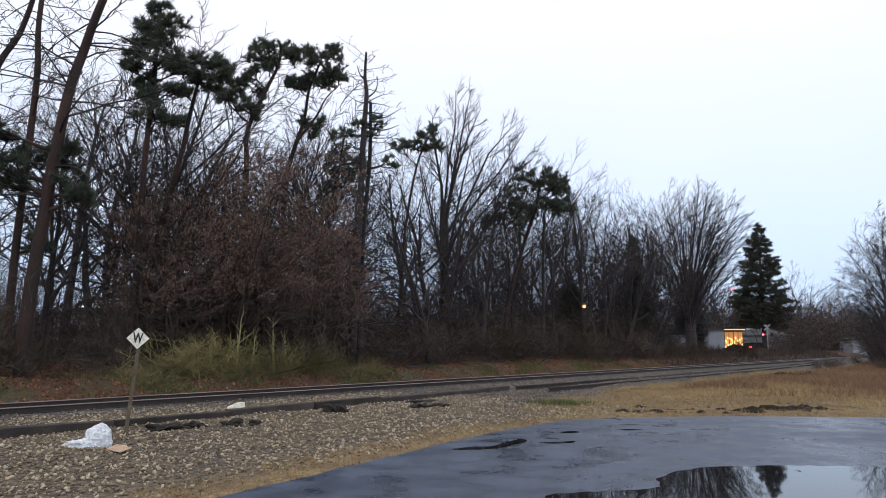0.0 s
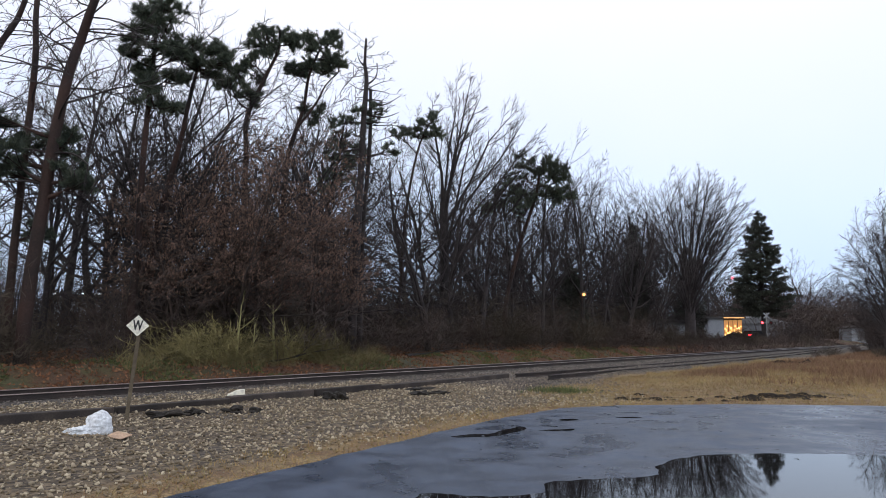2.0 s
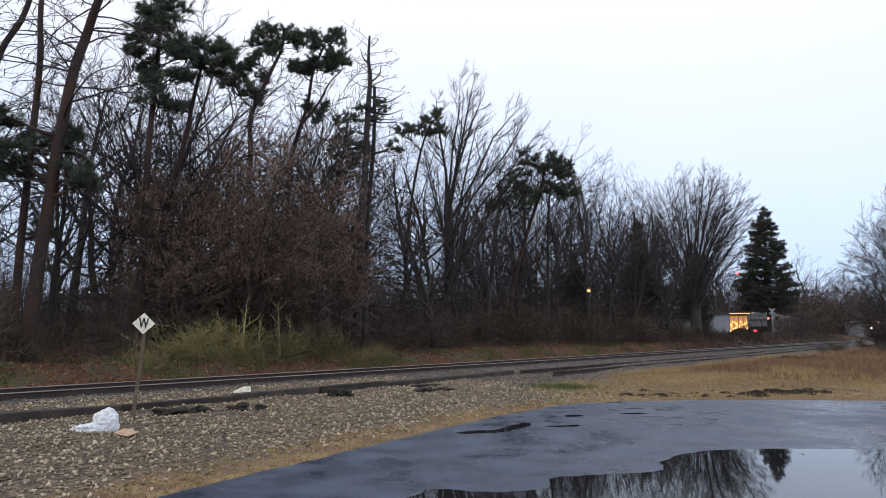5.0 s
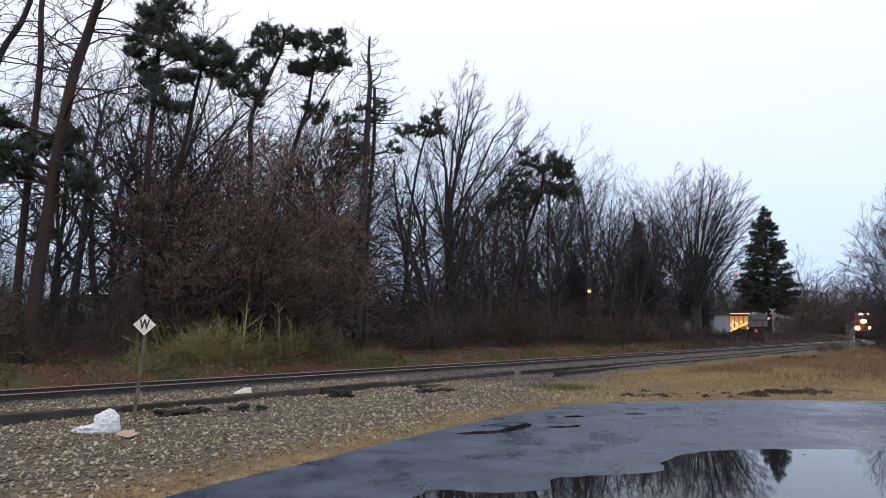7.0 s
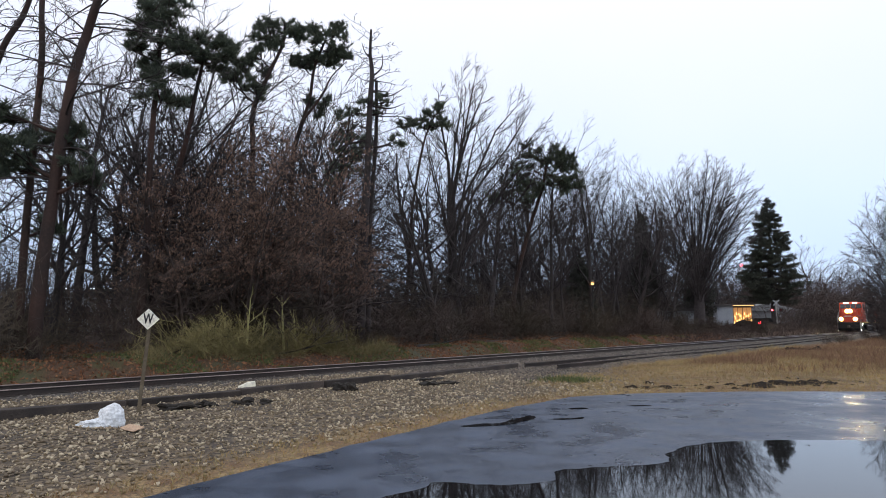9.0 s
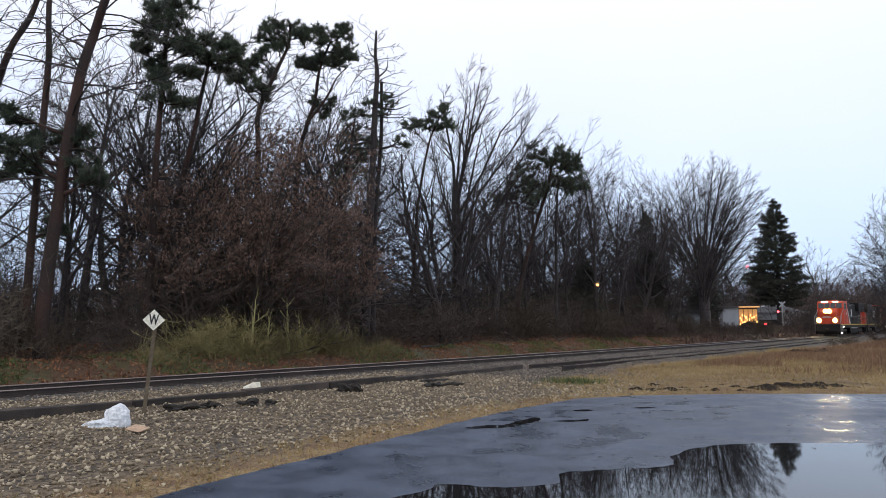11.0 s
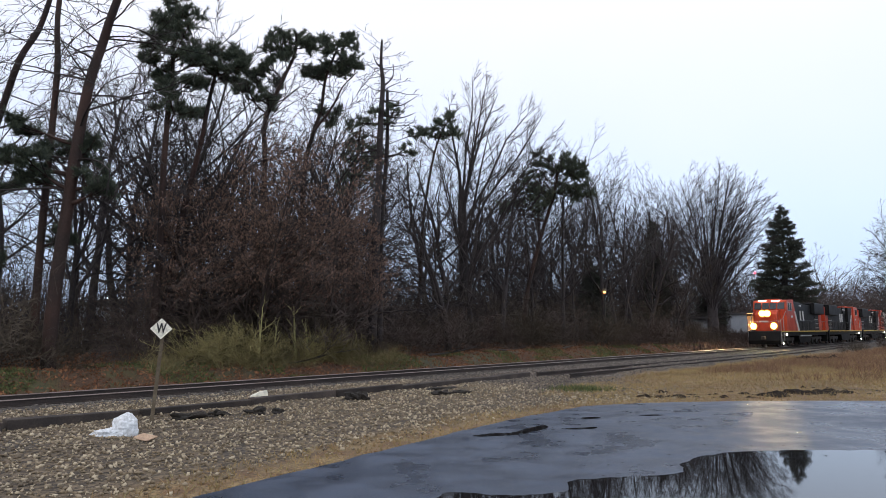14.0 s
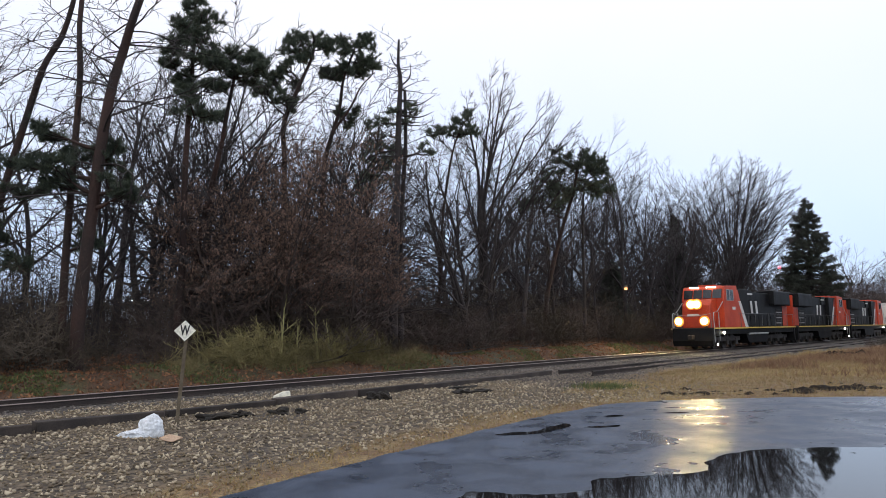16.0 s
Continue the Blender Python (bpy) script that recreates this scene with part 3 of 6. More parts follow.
xy, s, o, rng = scatter(66000, -26, 24, -13, -1.6, 3)
d = edge_distance(xy)
wv = np.array([noise.noise(Vector((x * 0.5, y * 0.5, 7))) for x, y in xy])
keep = (d > 0.55 + 0.5 * rng.random(len(d)) + 0.4 * wv) & ((xy[:, 0] < 4.5 + 2 * rng.random(len(d))) | (o > -7.6 + 0.8 * rng.random(len(d)))) & (rng.random(len(d)) < 1 - 0.5 * ss(0, 24, s))
size = 0.014 + 0.028 * rng.random(len(d)) ** 1.7
grey = s + 3.5 * wv > -6.5 + 2.5 * rng.random(len(d))
stones("gravel", xy[keep & ~grey], size[keep & ~grey], stone, "pale crushed stone spread beside the track", 0.4)
stones("gravel", xy[keep & grey], size[keep & grey], stone_grey, "dull grey crushed stone between track and siding", 0.3)
xy, s, o, rng = scatter(10000, -24, 40, -2.4, 2.4, 5)
stones("track_ballast", xy, 0.02 + 0.025 * rng.random(len(xy)), stone_dark, "dark crushed stone ballast of the track")

# straw grass, green tufts and leaf litter
xy, s, o, rng = scatter(84000, -24, 26, -20, -4, 7)
d = edge_distance(xy)
wv = np.array([noise.noise(Vector((x * 0.6, y * 0.6, 7))) for x, y in xy])
left_strip = (d > 0.02) & (d < 1.3 + 0.9 * wv) & (xy[:, 0] < 5)
field = (d > 0.02) & (xy[:, 0] > 2.5 + wv) & (o < -8.2 + wv)
keep = left_strip | field
xy, wv = xy[keep], wv[keep]
c = np.stack([xy[:, 0], xy[:, 1], [ground_z(x, y) - 0.005 for x, y in xy]], 1)
far = np.clip((c[:, 1] - 16) / 20, 0, 1)
v = blades(c, rng, 3, 1.0, 0.014, 0.9, 0.75).reshape(-1, 3, 3)
ln = np.repeat(0.045 + 0.06 * rng.random(len(c)) + far * 0.13 * (0.2 + rng.random(len(c))) * (1 + 1.2 * wv), 3)
base = (v[:, 0] + v[:, 1]) / 2
v[:, 2] = base + (v[:, 2] - base) * ln[:, None]
tagged(new("dry_grass", tri_mesh("dry_grass", v.reshape(-1, 3), grass_dry)), "straw-coloured winter grass beside the asphalt", "grass", kind="stuff")

xy, s, o, rng = scatter(38000, 0, 62, -26, -9.4, 11)
wv = np.array([noise.noise(Vector((x * 0.25, y * 0.25, 27))) for x, y in xy])
keep = (wv > -0.2) & (xy[:, 1] > 22 + 6 * rng.random(len(xy)))
xy = xy[keep]
c = np.stack([xy[:, 0], xy[:, 1], [ground_z(x, y) for x, y in xy]], 1)
v = blades(c, rng, 4, 0.30, 0.02, 1.2, 0.7)
tagged(new("dry_weeds", tri_mesh("dry_weeds", v, weed_red)), "reddish-brown dry weeds on the rough field", "weeds", kind="stuff")

xy, s, o, rng = scatter(34000, -36, 50, 2.5, 9, 9)
c = np.stack([xy[:, 0], xy[:, 1], [ground_z(x, y) + 0.02 for x, y in xy]], 1)
v = blades(c, rng, 1, 0.11, 0.09, 0.5, 1.0)
tagged(new("fallen_leaves", tri_mesh("fallen_leaves", v, leaf_brown)), "brown fallen leaves on the wooded bank", "leaves", kind="stuff")
xy, s, o, rng = scatter(22000, -34, 40, 3.0, 5.6, 10)
wv = np.array([noise.noise(Vector((x * 0.45, y * 0.45, 17))) for x, y in xy])
keep = wv > 0.1
xy = xy[keep]
c = np.stack([xy[:, 0], xy[:, 1], [ground_z(x, y) for x, y in xy]], 1)
v = blades(c, rng, 5, 0.13, 0.03, 0.7, 0.8)
tagged(new("green_undergrowth", tri_mesh("green_undergrowth", v, leaf_green)), "low green weeds on the wooded bank", "weeds", kind="stuff")

# dry stems and grass tangled on the bank below the saplings
xy, s, o, rng = scatter(4200, -12, 1, 3.9, 6.8, 14)
wv = np.array([noise.noise(Vector((x * 0.7, y * 0.7, 37))) for x, y in xy])
xy = xy[wv > -0.05]
c = np.stack([xy[:, 0], xy[:, 1], [ground_z(x, y) for x, y in xy]], 1)
v = blades(c, rng, 3, 0.8, 0.014, 0.35, 1.0)
tagged(new("dry_stems", tri_mesh("dry_stems", v, grass_bank)), "yellow-green dry stems tangled on the bank", "stems", kind="stuff")
# wet leaf scraps blown on to the asphalt
rng = np.random.default_rng(15)
q = np.stack([-1 + 10 * rng.random(160), 8.2 + 7.5 * rng.random(160)], 1)
q = q[edge_distance(q) < -0.15]
v = blades(np.column_stack([q, np.full(len(q), 0.018)]), rng, 2, 0.06, 0.035, 0.25, 1.0)
v[:, 2] = 0.018 + 0.008 * rng.random(len(v))
tagged(new("leaf_scraps", tri_mesh("leaf_scraps", v, wet_soil)), "dark wet leaf scraps on asphalt", "leaves", kind="stuff")

# ---- trees ----
FOREST = [(8, 13, 54, 0.52, 0.03, 0.075, 0.24), (6, 7, 46, 0.55, 0.06, 0.15, 0.18), (3, 6, 44, 0.55, 0.03, 0.18, 0.12), (2, 3, 40, 0.6, 0.03, 0.16, 0.15)]
SLENDER = [(8, 14, 46, 0.40, 0.04, 0.06, 0.28), (5, 7, 42, 0.55, 0.08, 0.14, 0.18), (3, 6, 40, 0.55, 0.04, 0.18, 0.12), (2, 4, 36, 0.6, 0.03, 0.16, 0.15)]
BUSH = [(5, 8, 52, 0.65, -0.03, 0.24, 0.1), (3, 8, 52, 0.65, -0.02, 0.26, 0.1), (2, 3, 42, 0.6, 0.0, 0.2, 0.2)]
THICKET = [(5, 7, 60, 0.60, 0.02, 0.22, 0.1), (4, 6, 54, 0.62, 0.0, 0.24, 0.1), (2, 3, 40, 0.7, 0.02, 0.18, 0.15)]


def bare_mesh(name, spec, height, trunk_r, material, seed, lean=0.0, trunk=0.85, least=0.010):
    """The meshes of a trunk and of its crown."""
    rnd = random.Random(seed)
    tb = Tubes()
    tb.crown = Tubes()
    grow(tb, Vector((0, 0, -0.2)), Vector((lean, 0.3 * lean, 1)).normalized(), height * trunk, trunk_r, 0, spec, rnd, least)
    return tb.mesh("trunk", material), tb.crown.mesh("crown", material)


def bush_mesh(name, spec, stems, height, spread, material, seed, r=0.018, least=0.007):
    rnd = random.Random(seed)
    tb = Tubes()
    for i in range(stems):
        a = rnd.random() * 6.28
        q = Vector((math.cos(a), math.sin(a), 0)) * spread * rnd.random() ** 0.6
        d = (Vector((math.cos(a), math.sin(a), 0)) * 0.4 * rnd.random() + Vector((rnd.gauss(0, 0.12), rnd.gauss(0, 0.12), 1))).normalized()
        grow(tb, q + Vector((0, 0, -0.1)), d, height * (0.55 + 0.5 * rnd.random()), r * (0.7 + 0.6 * rnd.random()), 0, spec, rnd, least)
    return tb.mesh(name, material)


def standing(name, me, x, y, scale, turn, label, category, group="", stretch=1.0):
    if isinstance(me, tuple):
        ob = empty(name)
        part("trunk", me[0], None, ob)
        part("crown", me[1], None, ob)
    else:
        ob = new(name, me)
    ob.matrix_basis = Matrix.LocRotScale((x, y, ground_z(x, y)), Euler((0, 0, radians(turn))), (scale, scale, scale * stretch))
    return tagged(ob, label, category, group)


forest_me = [bare_mesh("bare_tree", FOREST if i % 3 else SLENDER, 14, 0.15 + 0.02 * i, (bark_dark, bark_grey)[i % 3 == 0], 20 + i, 0.05 * (i - 2), 0.86) for i in range(6)]
brush_me = [bush_mesh("shrub", BUSH, 10, 2.2, 0.9, m, 40 + i, 0.02, 0.009) for i, m in enumerate((twig_red, twig_tan, twig_tan, twig_red))]
thicket_me = [bush_mesh("thicket", THICKET, 8, 6.0, 2.0, m, 50 + i, 0.04, 0.013) for i, m in enumerate((bark_grey, twig_red, bark_dark))]

rnd = random.Random(12)
# three belts of wood along the far side of the track
for o0, o1, s0, s1, step, h0, h1 in ((6.5, 9.5, -38, 46, 2.7, 0.7, 1.05), (11, 17, -42, 62, 3.2, 1.0, 1.25), (20, 34, -50, 90, 4.8, 1.1, 1.4), (38, 60, -60, 150, 12, 1.2, 1.5)):
    s = s0
    while s < s1:
        p = track_point(s + rnd.gauss(0, 0.8), o0 + (o1 - o0) * rnd.random())
        k = h0 + (h1 - h0) * rnd.random()
        s += step * (0.7 if s < (-13 if o0 < 10 else 0) and o1 < 35 else 0.0)
        standing("bare_tree", forest_me[rnd.randrange(6)], p.x, p.y, k, rnd.random() * 360, "tall bare leafless tree in the wood", "tree", "bare trees of the wood")
        s += step * (0.6 + 0.8 * rnd.random())
for i in range(17):
    p = track_point(-8 + 22 * (i + rnd.random()) / 17, 13 + 13 * rnd.random())
    standing("bare_tree", forest_me[(1, 2, 4, 5)[i % 4]], p.x, p.y, 0.9 + 0.3 * rnd.random(), rnd.random() * 360, "tall bare leafless tree in the wood", "tree", "bare trees of the wood")
for o0, o1, s0, s1, step, k0, k1, kinds in ((5.2, 7.5, -36, 48, 1.5, 0.6, 1.15, 0), (8, 12, -40, 44, 3.2, 1.0, 1.7, 0), (9, 16, -44, 52, 2.2, 0.6, 1.2, 1), (18, 30, -50, 66, 2.8, 0.8, 1.4, 1), (34, 48, -60, 120, 6.0, 1.1, 1.7, 1)):
    s = s0
    while s < s1:
        p = track_point(s + rnd.gauss(0, 0.4), o0 + (o1 - o0) * rnd.random())
        me = thicket_me[rnd.randrange(3)] if kinds else brush_me[rnd.randrange(4)]
        s += step * (0.5 if s < -4 and kinds else 0.0)
        standing("thicket" if kinds else "shrub", me, p.x, p.y, (k0 + (k1 - k0) * rnd.random()) * (0.7 if kinds and s < -11 else 1.0), rnd.random() * 360,
                 "dense leafless thicket under the trees" if kinds else "leafless tangled shrub on the bank", "shrub", "undergrowth of the wood")
        s += step * (0.6 + 0.8 * rnd.random())


def tufts(rng, points, count, length, width, lean):
    """Bursts of needles at the points, each fanning up and away from the bough that bears it; lean: a direction for each point."""
    c = np.repeat(np.asarray(points, float), count, axis=0)
    m = len(c)
    d = rng.normal(0, 0.75, (m, 3)) + np.repeat(np.asarray(lean, float), count, axis=0)
    d[:, 2] += 0.25
    d /= np.linalg.norm(d, axis=1)[:, None] + 1e-9
    side = np.cross(d, rng.normal(0, 1, (m, 3)))
    side /= np.linalg.norm(side, axis=1)[:, None] + 1e-9
    ln = length * (0.55 + 0.9 * rng.random(m))[:, None]
    return np.stack([c - side * width / 2, c + side * width / 2, c + d * ln], axis=1).reshape(-1, 3)


def curve_through(pts, k=4):
    out = []
    for i in range(len(pts) - 1):
        p0, p1, p2, p3 = pts[max(i - 1, 0)], pts[i], pts[i + 1], pts[min(i + 2, len(pts) - 1)]
        for j in range(k):
            t = j / k
            out.append(0.5 * ((2 * p1) + (p2 - p0) * t + (2 * p0 - 5 * p1 + 4 * p2 - p3) * t * t + (3 * p1 - p0 - 3 * p2 + p3) * t ** 3))
    return out + [pts[-1]]


DEAD_LIMB = [(7, 7, 50, 0.36, -0.05, 0.09, 0.25), (4, 4, 46, 0.5, -0.04, 0.15, 0.2), (2, 2, 40, 0.6, 0, 0.2, 0.2)]
STUB_LIMB = [(6, 5, 55, 0.34, 0.02, 0.17, 0.25), (3, 3, 46, 0.5, 0.02, 0.22, 0.2), (2, 2, 40, 0.6, 0, 0.2, 0.2)]


def pine(name, x, y, stem, clumps, material, seed, r=0.2, dead=14, label="tall pine with a bare trunk and ragged dark crown", dead_from=0.35, bark=None, density=1.0, reach=1.0, forks=(), limb=None, droop=0.15, taper=0.72, fork_r=0.45):
    """stem: (dx, z) along the trunk; forks: such runs that leave it; clumps: (dx, z, half width, half height) of needle-bearing boughs."""
    rnd, rng = random.Random(seed), np.random.default_rng(seed)
    root = tagged(empty(name, pose(x, y, ground_z(x, y))), label, "tree")
    fine_pts = curve_through([Vector((stem[0][0] * 0.6, 0, -0.3))] + [Vector((dx, 0.1 * rnd.gauss(0, 1), z)) for dx, z in stem])
    m = len(fine_pts)
    rad = [max(0.025, r * (1 - taper * i / (m - 1))) for i in range(m)]
    rad[0] *= 1.25
    tb, dead_tb, v = Tubes(), Tubes(), []
    tb.add(fine_pts, rad, 9)
    bearers = list(zip(fine_pts, rad))
    for run in forks:
        pts = curve_through([Vector((dx, 0.3 * rnd.gauss(0, 1), z)) for dx, z in run])
        fr = [max(0.012, r * fork_r * (1 - 0.92 * i / len(pts))) for i in range(len(pts))]
        tb.add(pts, fr, 6)
        bearers += list(zip(pts, fr))
    for i in range(dead):
        u = dead_from + (0.97 - dead_from) * (i + rnd.random()) / dead
        k = min(m - 2, int(u * (m - 1)))
        a = rnd.random() * 6.28
        d = Vector((math.cos(a), 0.7 * math.sin(a), droop + rnd.gauss(0, 0.2))).normalized()
        grow(dead_tb, fine_pts[k], d, (0.5 + 1.8 * rnd.random()) * (1.25 - 0.6 * u) * reach, max(0.016, rad[k] * 0.26), 0, limb or DEAD_LIMB, rnd, 0.011)
    for dx, z, rx, rz in clumps:
        centre = Vector((dx, rnd.gauss(0, 0.35), z))
        foot, fr = min(bearers, key=lambda q: (q[0] - centre + Vector((0, 0, 0.35 * rx + 0.3))).length)
        hub = foot.lerp(centre, 0.62) + Vector((0, 0, -0.35 * rz))
        tb.add([foot, foot.lerp(hub, 0.5) + Vector((0, 0, -0.05)), hub], [max(0.03, fr * 0.5), max(0.028, fr * 0.4), 0.025], 5)
        tip, lean = [], []
        for plate in range(6):
            a = plate * 1.05 + rnd.gauss(0, 0.5) + seed
            off = (0.3 + 0.65 * rnd.random()) * rx
            mid = centre + Vector((math.cos(a) * off, math.sin(a) * off, rnd.uniform(-1.4, 1.1) * rz))
            wide = rx * (0.32 + 0.34 * rnd.random())
            tb.add([hub, hub.lerp(mid, 0.6) + Vector((0, 0, -0.06)), mid], [0.024, 0.02, 0.014], 4)
            for q in range(int((7 + 14 * wide) * density)):
                b = rnd.random() * 6.28
                w = wide * (0.45 + 0.6 * rnd.random())
                e = mid + Vector((math.cos(b) * w, math.sin(b) * w, rnd.gauss(0.05, 0.55 * rz)))
                bend = mid.lerp(e, 0.5) + Vector((0, 0, -0.08 * w))
                tb.add([mid, bend, e], [0.014, 0.011, 0.006], 3)
                away = (e - mid).normalized()
                for c in range(7):
                    f = 0.2 + 0.85 * rnd.random()
                    tip.append(tuple(mid.lerp(bend, f * 2) if f < 0.5 else bend.lerp(e, f * 2 - 1)))
                    lean.append((away.x * 0.8, away.y * 0.8, 0.55))
        v.append(tufts(rng, tip, 10, 0.20, 0.021 * max(1.0, y / 30), lean))
    part("trunk", tb.mesh("trunk", bark or bark_pine), None, root)
    if dead:
        part("deadwood", dead_tb.mesh("deadwood", bark_dark), None, root)
    if v:
        part("crown", tri_mesh("crown", np.concatenate(v), material), None, root)
    return root


pine("pine_tree", -14.0, 23.5, [(0.26, 1.7), (0.32, 3.6), (0.5, 5.6), (0.76, 7.7), (1.08, 10.0), (1.33, 11.4), (1.74, 12.4), (2.3, 14.4)],
     [(0.8, 7.7, 0.64, 0.28), (-0.4, 7.6, 0.85, 0.26), (-0.5, 6.9, 0.7, 0.24), (1.4, 6.5, 0.6, 0.28), (1.7, 6.1, 0.58, 0.2), (-0.9, 8.4, 0.5, 0.25), (-0.9, 6.6, 0.5, 0.2), (-1.6, 7.3, 0.7, 0.22)],
     needles, 61, 0.25, 30, "tall leaning pine with drooping dead branches and low green tufts", 0.36, None, 1.0, 2.5, droop=0.3, taper=0.5)
pine("pine_tree", -15.0, 24.6, [(-0.1, 2.2), (0.0, 4.8), (0.08, 8.4), (0.19, 10.8), (0.2, 12.7), (0.22, 15.4)], [(0.6, 4.4, 0.5, 0.18)], needles, 62, 0.16, 18, "slender pine with many thin dead branches", 0.28, None, 1.0, 1.8, taper=0.5)
pine("pine_tree", -16.6, 25.5, [(-2.6, 2.0), (-1.84, 5.65), (-0.9, 9.4), (-0.2, 11.4), (0.3, 12.6), (0.75, 14.0), (1.0, 15.6)], [(-0.6, 6.2, 0.7, 0.22), (-1.6, 4.8, 0.7, 0.25), (-0.4, 3.6, 0.6, 0.25)], needles, 63, 0.16, 13,
     "leaning pine at the wood's edge", 0.3, None, 1.0, 2.0, taper=0.5)
pine("pine_tree", -12.1, 27.4, [(0.15, 2.0), (0.2, 3.9), (0.3, 7.8), (0.3, 10.9), (0.3, 12.6), (0.45, 14.9)],
     [(0.6, 14.9, 0.5, 0.28), (0.9, 13.9, 0.9, 0.36), (0.1, 14.2, 0.7, 0.3), (0.0, 13.0, 0.65, 0.26), (1.1, 13.2, 0.7, 0.4), (-0.6, 13.1, 0.5, 0.14), (0.6, 12.4, 0.9, 0.28), (-0.1, 11.7, 0.5, 0.14), (0.9, 10.3, 0.85, 0.34),
      (0.3, 10.9, 0.45, 0.18), (-0.6, 12.2, 0.4, 0.12), (1.5, 12.3, 0.5, 0.18), (1.2, 11.3, 0.5, 0.14)], needles, 64, 0.19, 30)
pine("pine_tree", -11.4, 28.9, [(-0.8, 2.0), (-0.6, 4.0), (-0.23, 6.15), (0.45, 8.9), (0.7, 10.4), (0.96, 12.0), (1.24, 13.2)],
     [(1.3, 13.2, 0.7, 0.32), (0.8, 12.7, 0.9, 0.36), (1.9, 12.6, 0.65, 0.24), (0.0, 12.8, 0.6, 0.28), (1.3, 12.2, 0.85, 0.22), (-0.1, 10.6, 0.7, 0.3), (2.3, 12.3, 0.4, 0.14), (0.2, 11.8, 0.4, 0.14)], needles, 65, 0.18, 26)
pine("pine_tree", -9.6, 33.7, [(0.02, 2.2), (0.04, 4.4), (0.06, 9.2), (-0.02, 11.3), (0.68, 13.1), (1.39, 14.9), (1.55, 15.9)],
     [(1.2, 15.9, 0.9, 0.4), (2.1, 15.6, 0.65, 0.36), (0.6, 15.4, 0.74, 0.34), (0.1, 14.5, 0.46, 0.35), (0.9, 14.9, 0.74, 0.26), (-0.3, 13.3, 0.9, 0.42), (-0.9, 12.8, 0.65, 0.3), (0.3, 12.3, 0.55, 0.3), (-0.7, 13.7, 0.55, 0.2),
      (-1.3, 13.2, 0.4, 0.16)], needles, 66, 0.19, 28)
pine("pine_tree", -8.1, 36.3, [(-0.3, 2.3), (-0.21, 4.7), (-0.05, 9.45), (0.31, 11.1), (0.78, 12.8), (1.04, 14.5), (1.63, 16.0)],
     [(1.3, 16.4, 0.64, 0.38), (2.3, 16.4, 0.64, 0.42), (1.7, 15.8, 1.15, 0.46), (0.7, 15.3, 0.79, 0.28), (2.6, 15.3, 0.6, 0.28), (0.3, 14.8, 0.6, 0.22), (1.5, 15.0, 0.99, 0.26), (1.2, 12.5, 0.7, 0.36)],
     needles, 67, 0.19, 30, forks=([(0.5, 11.4), (1.39, 12.9), (1.98, 14.1), (2.78, 14.9)],))
pine("pine_tree", -7.6, 41.0, [(0.3, 4.0), (0.9, 8.0), (1.5, 11.0), (1.8, 13.2)], [(1.6, 12.7, 0.8, 0.5), (2.2, 11.9, 0.9, 0.6), (1.2, 11.4, 0.9, 0.5), (2.6, 10.8, 0.9, 0.5), (1.7, 10.2, 0.9, 0.4), (1.0, 9.4, 0.8, 0.4)],
     needles, 72, 0.17, 20, "dark pine with a thin ragged crown inside the wood", density=0.6)
pine("dead_tree", -4.5, 35.2, [(0.2, 2.0), (0.34, 4.9), (0.44, 8.3), (0.58, 11.9), (0.66, 14.2), (0.56, 15.2), (0.62, 16.5)],
     [(0.6, 12.5, 0.8, 0.3), (-0.3, 12.1, 0.7, 0.26), (1.2, 12.8, 0.5, 0.24), (2.0, 10.4, 0.5, 0.2)], needles, 68, 0.27, 80, "tall dead conifer with broken bare branches", 0.14, bark_dark, 0.4, 1.1,
     forks=([(0.66, 14.0), (1.15, 14.5), (1.25, 15.1)], [(0.62, 15.0), (0.3, 15.3), (0.2, 15.6)], [(0.6, 13.2), (1.5, 12.9), (2.5, 13.4)], [(0.6, 12.4), (1.6, 12.2), (2.4, 12.5)], [(0.5, 10.6), (-0.6, 10.3), (-1.5, 9.7)]), limb=STUB_LIMB, droop=0.0, taper=0.8, fork_r=0.2)
pine("dead_tree", -4.0, 35.6, [(0.0, 2.5), (0.05, 4.9), (0.11, 7.2), (0.35, 11.0), (0.37, 13.9)], [], needles_dark, 69, 0.18, 50, "broken dead conifer stem beside a taller one", 0.2, bark_dark, 1.0, 1.5, limb=STUB_LIMB, droop=0.0, taper=0.55)
pine("pine_tree", -1.4, 45.0, [(-1.2, 1.5), (-1.0, 4.5), (-0.79, 8.3), (-0.07, 12.6), (0.67, 14.5)], [(0.7, 14.7, 0.9, 0.4), (-0.1, 14.1, 0.95, 0.32), (1.1, 13.9, 0.7, 0.32), (-1.0, 13.7, 0.7, 0.3)], needles, 70, 0.16, 34, dead_from=0.3, density=0.7)
pine("pine_tree", 4.8, 49.6, [(-0.12, 1.0), (0.17, 3.7), (1.29, 7.8), (2.29, 10.8), (2.58, 12.8)],
     [(2.2, 13.2, 1.15, 0.6), (1.3, 12.3, 1.3, 0.5), (4.1, 12.0, 1.0, 0.62), (3.0, 11.1, 1.4, 0.6), (0.5, 11.1, 1.2, 0.55), (4.2, 10.6, 0.95, 0.5), (1.3, 10.0, 1.5, 0.45), (-0.9, 10.3, 1.1, 0.5), (3.6, 12.7, 0.8, 0.45)], needles, 71, 0.24, 34)


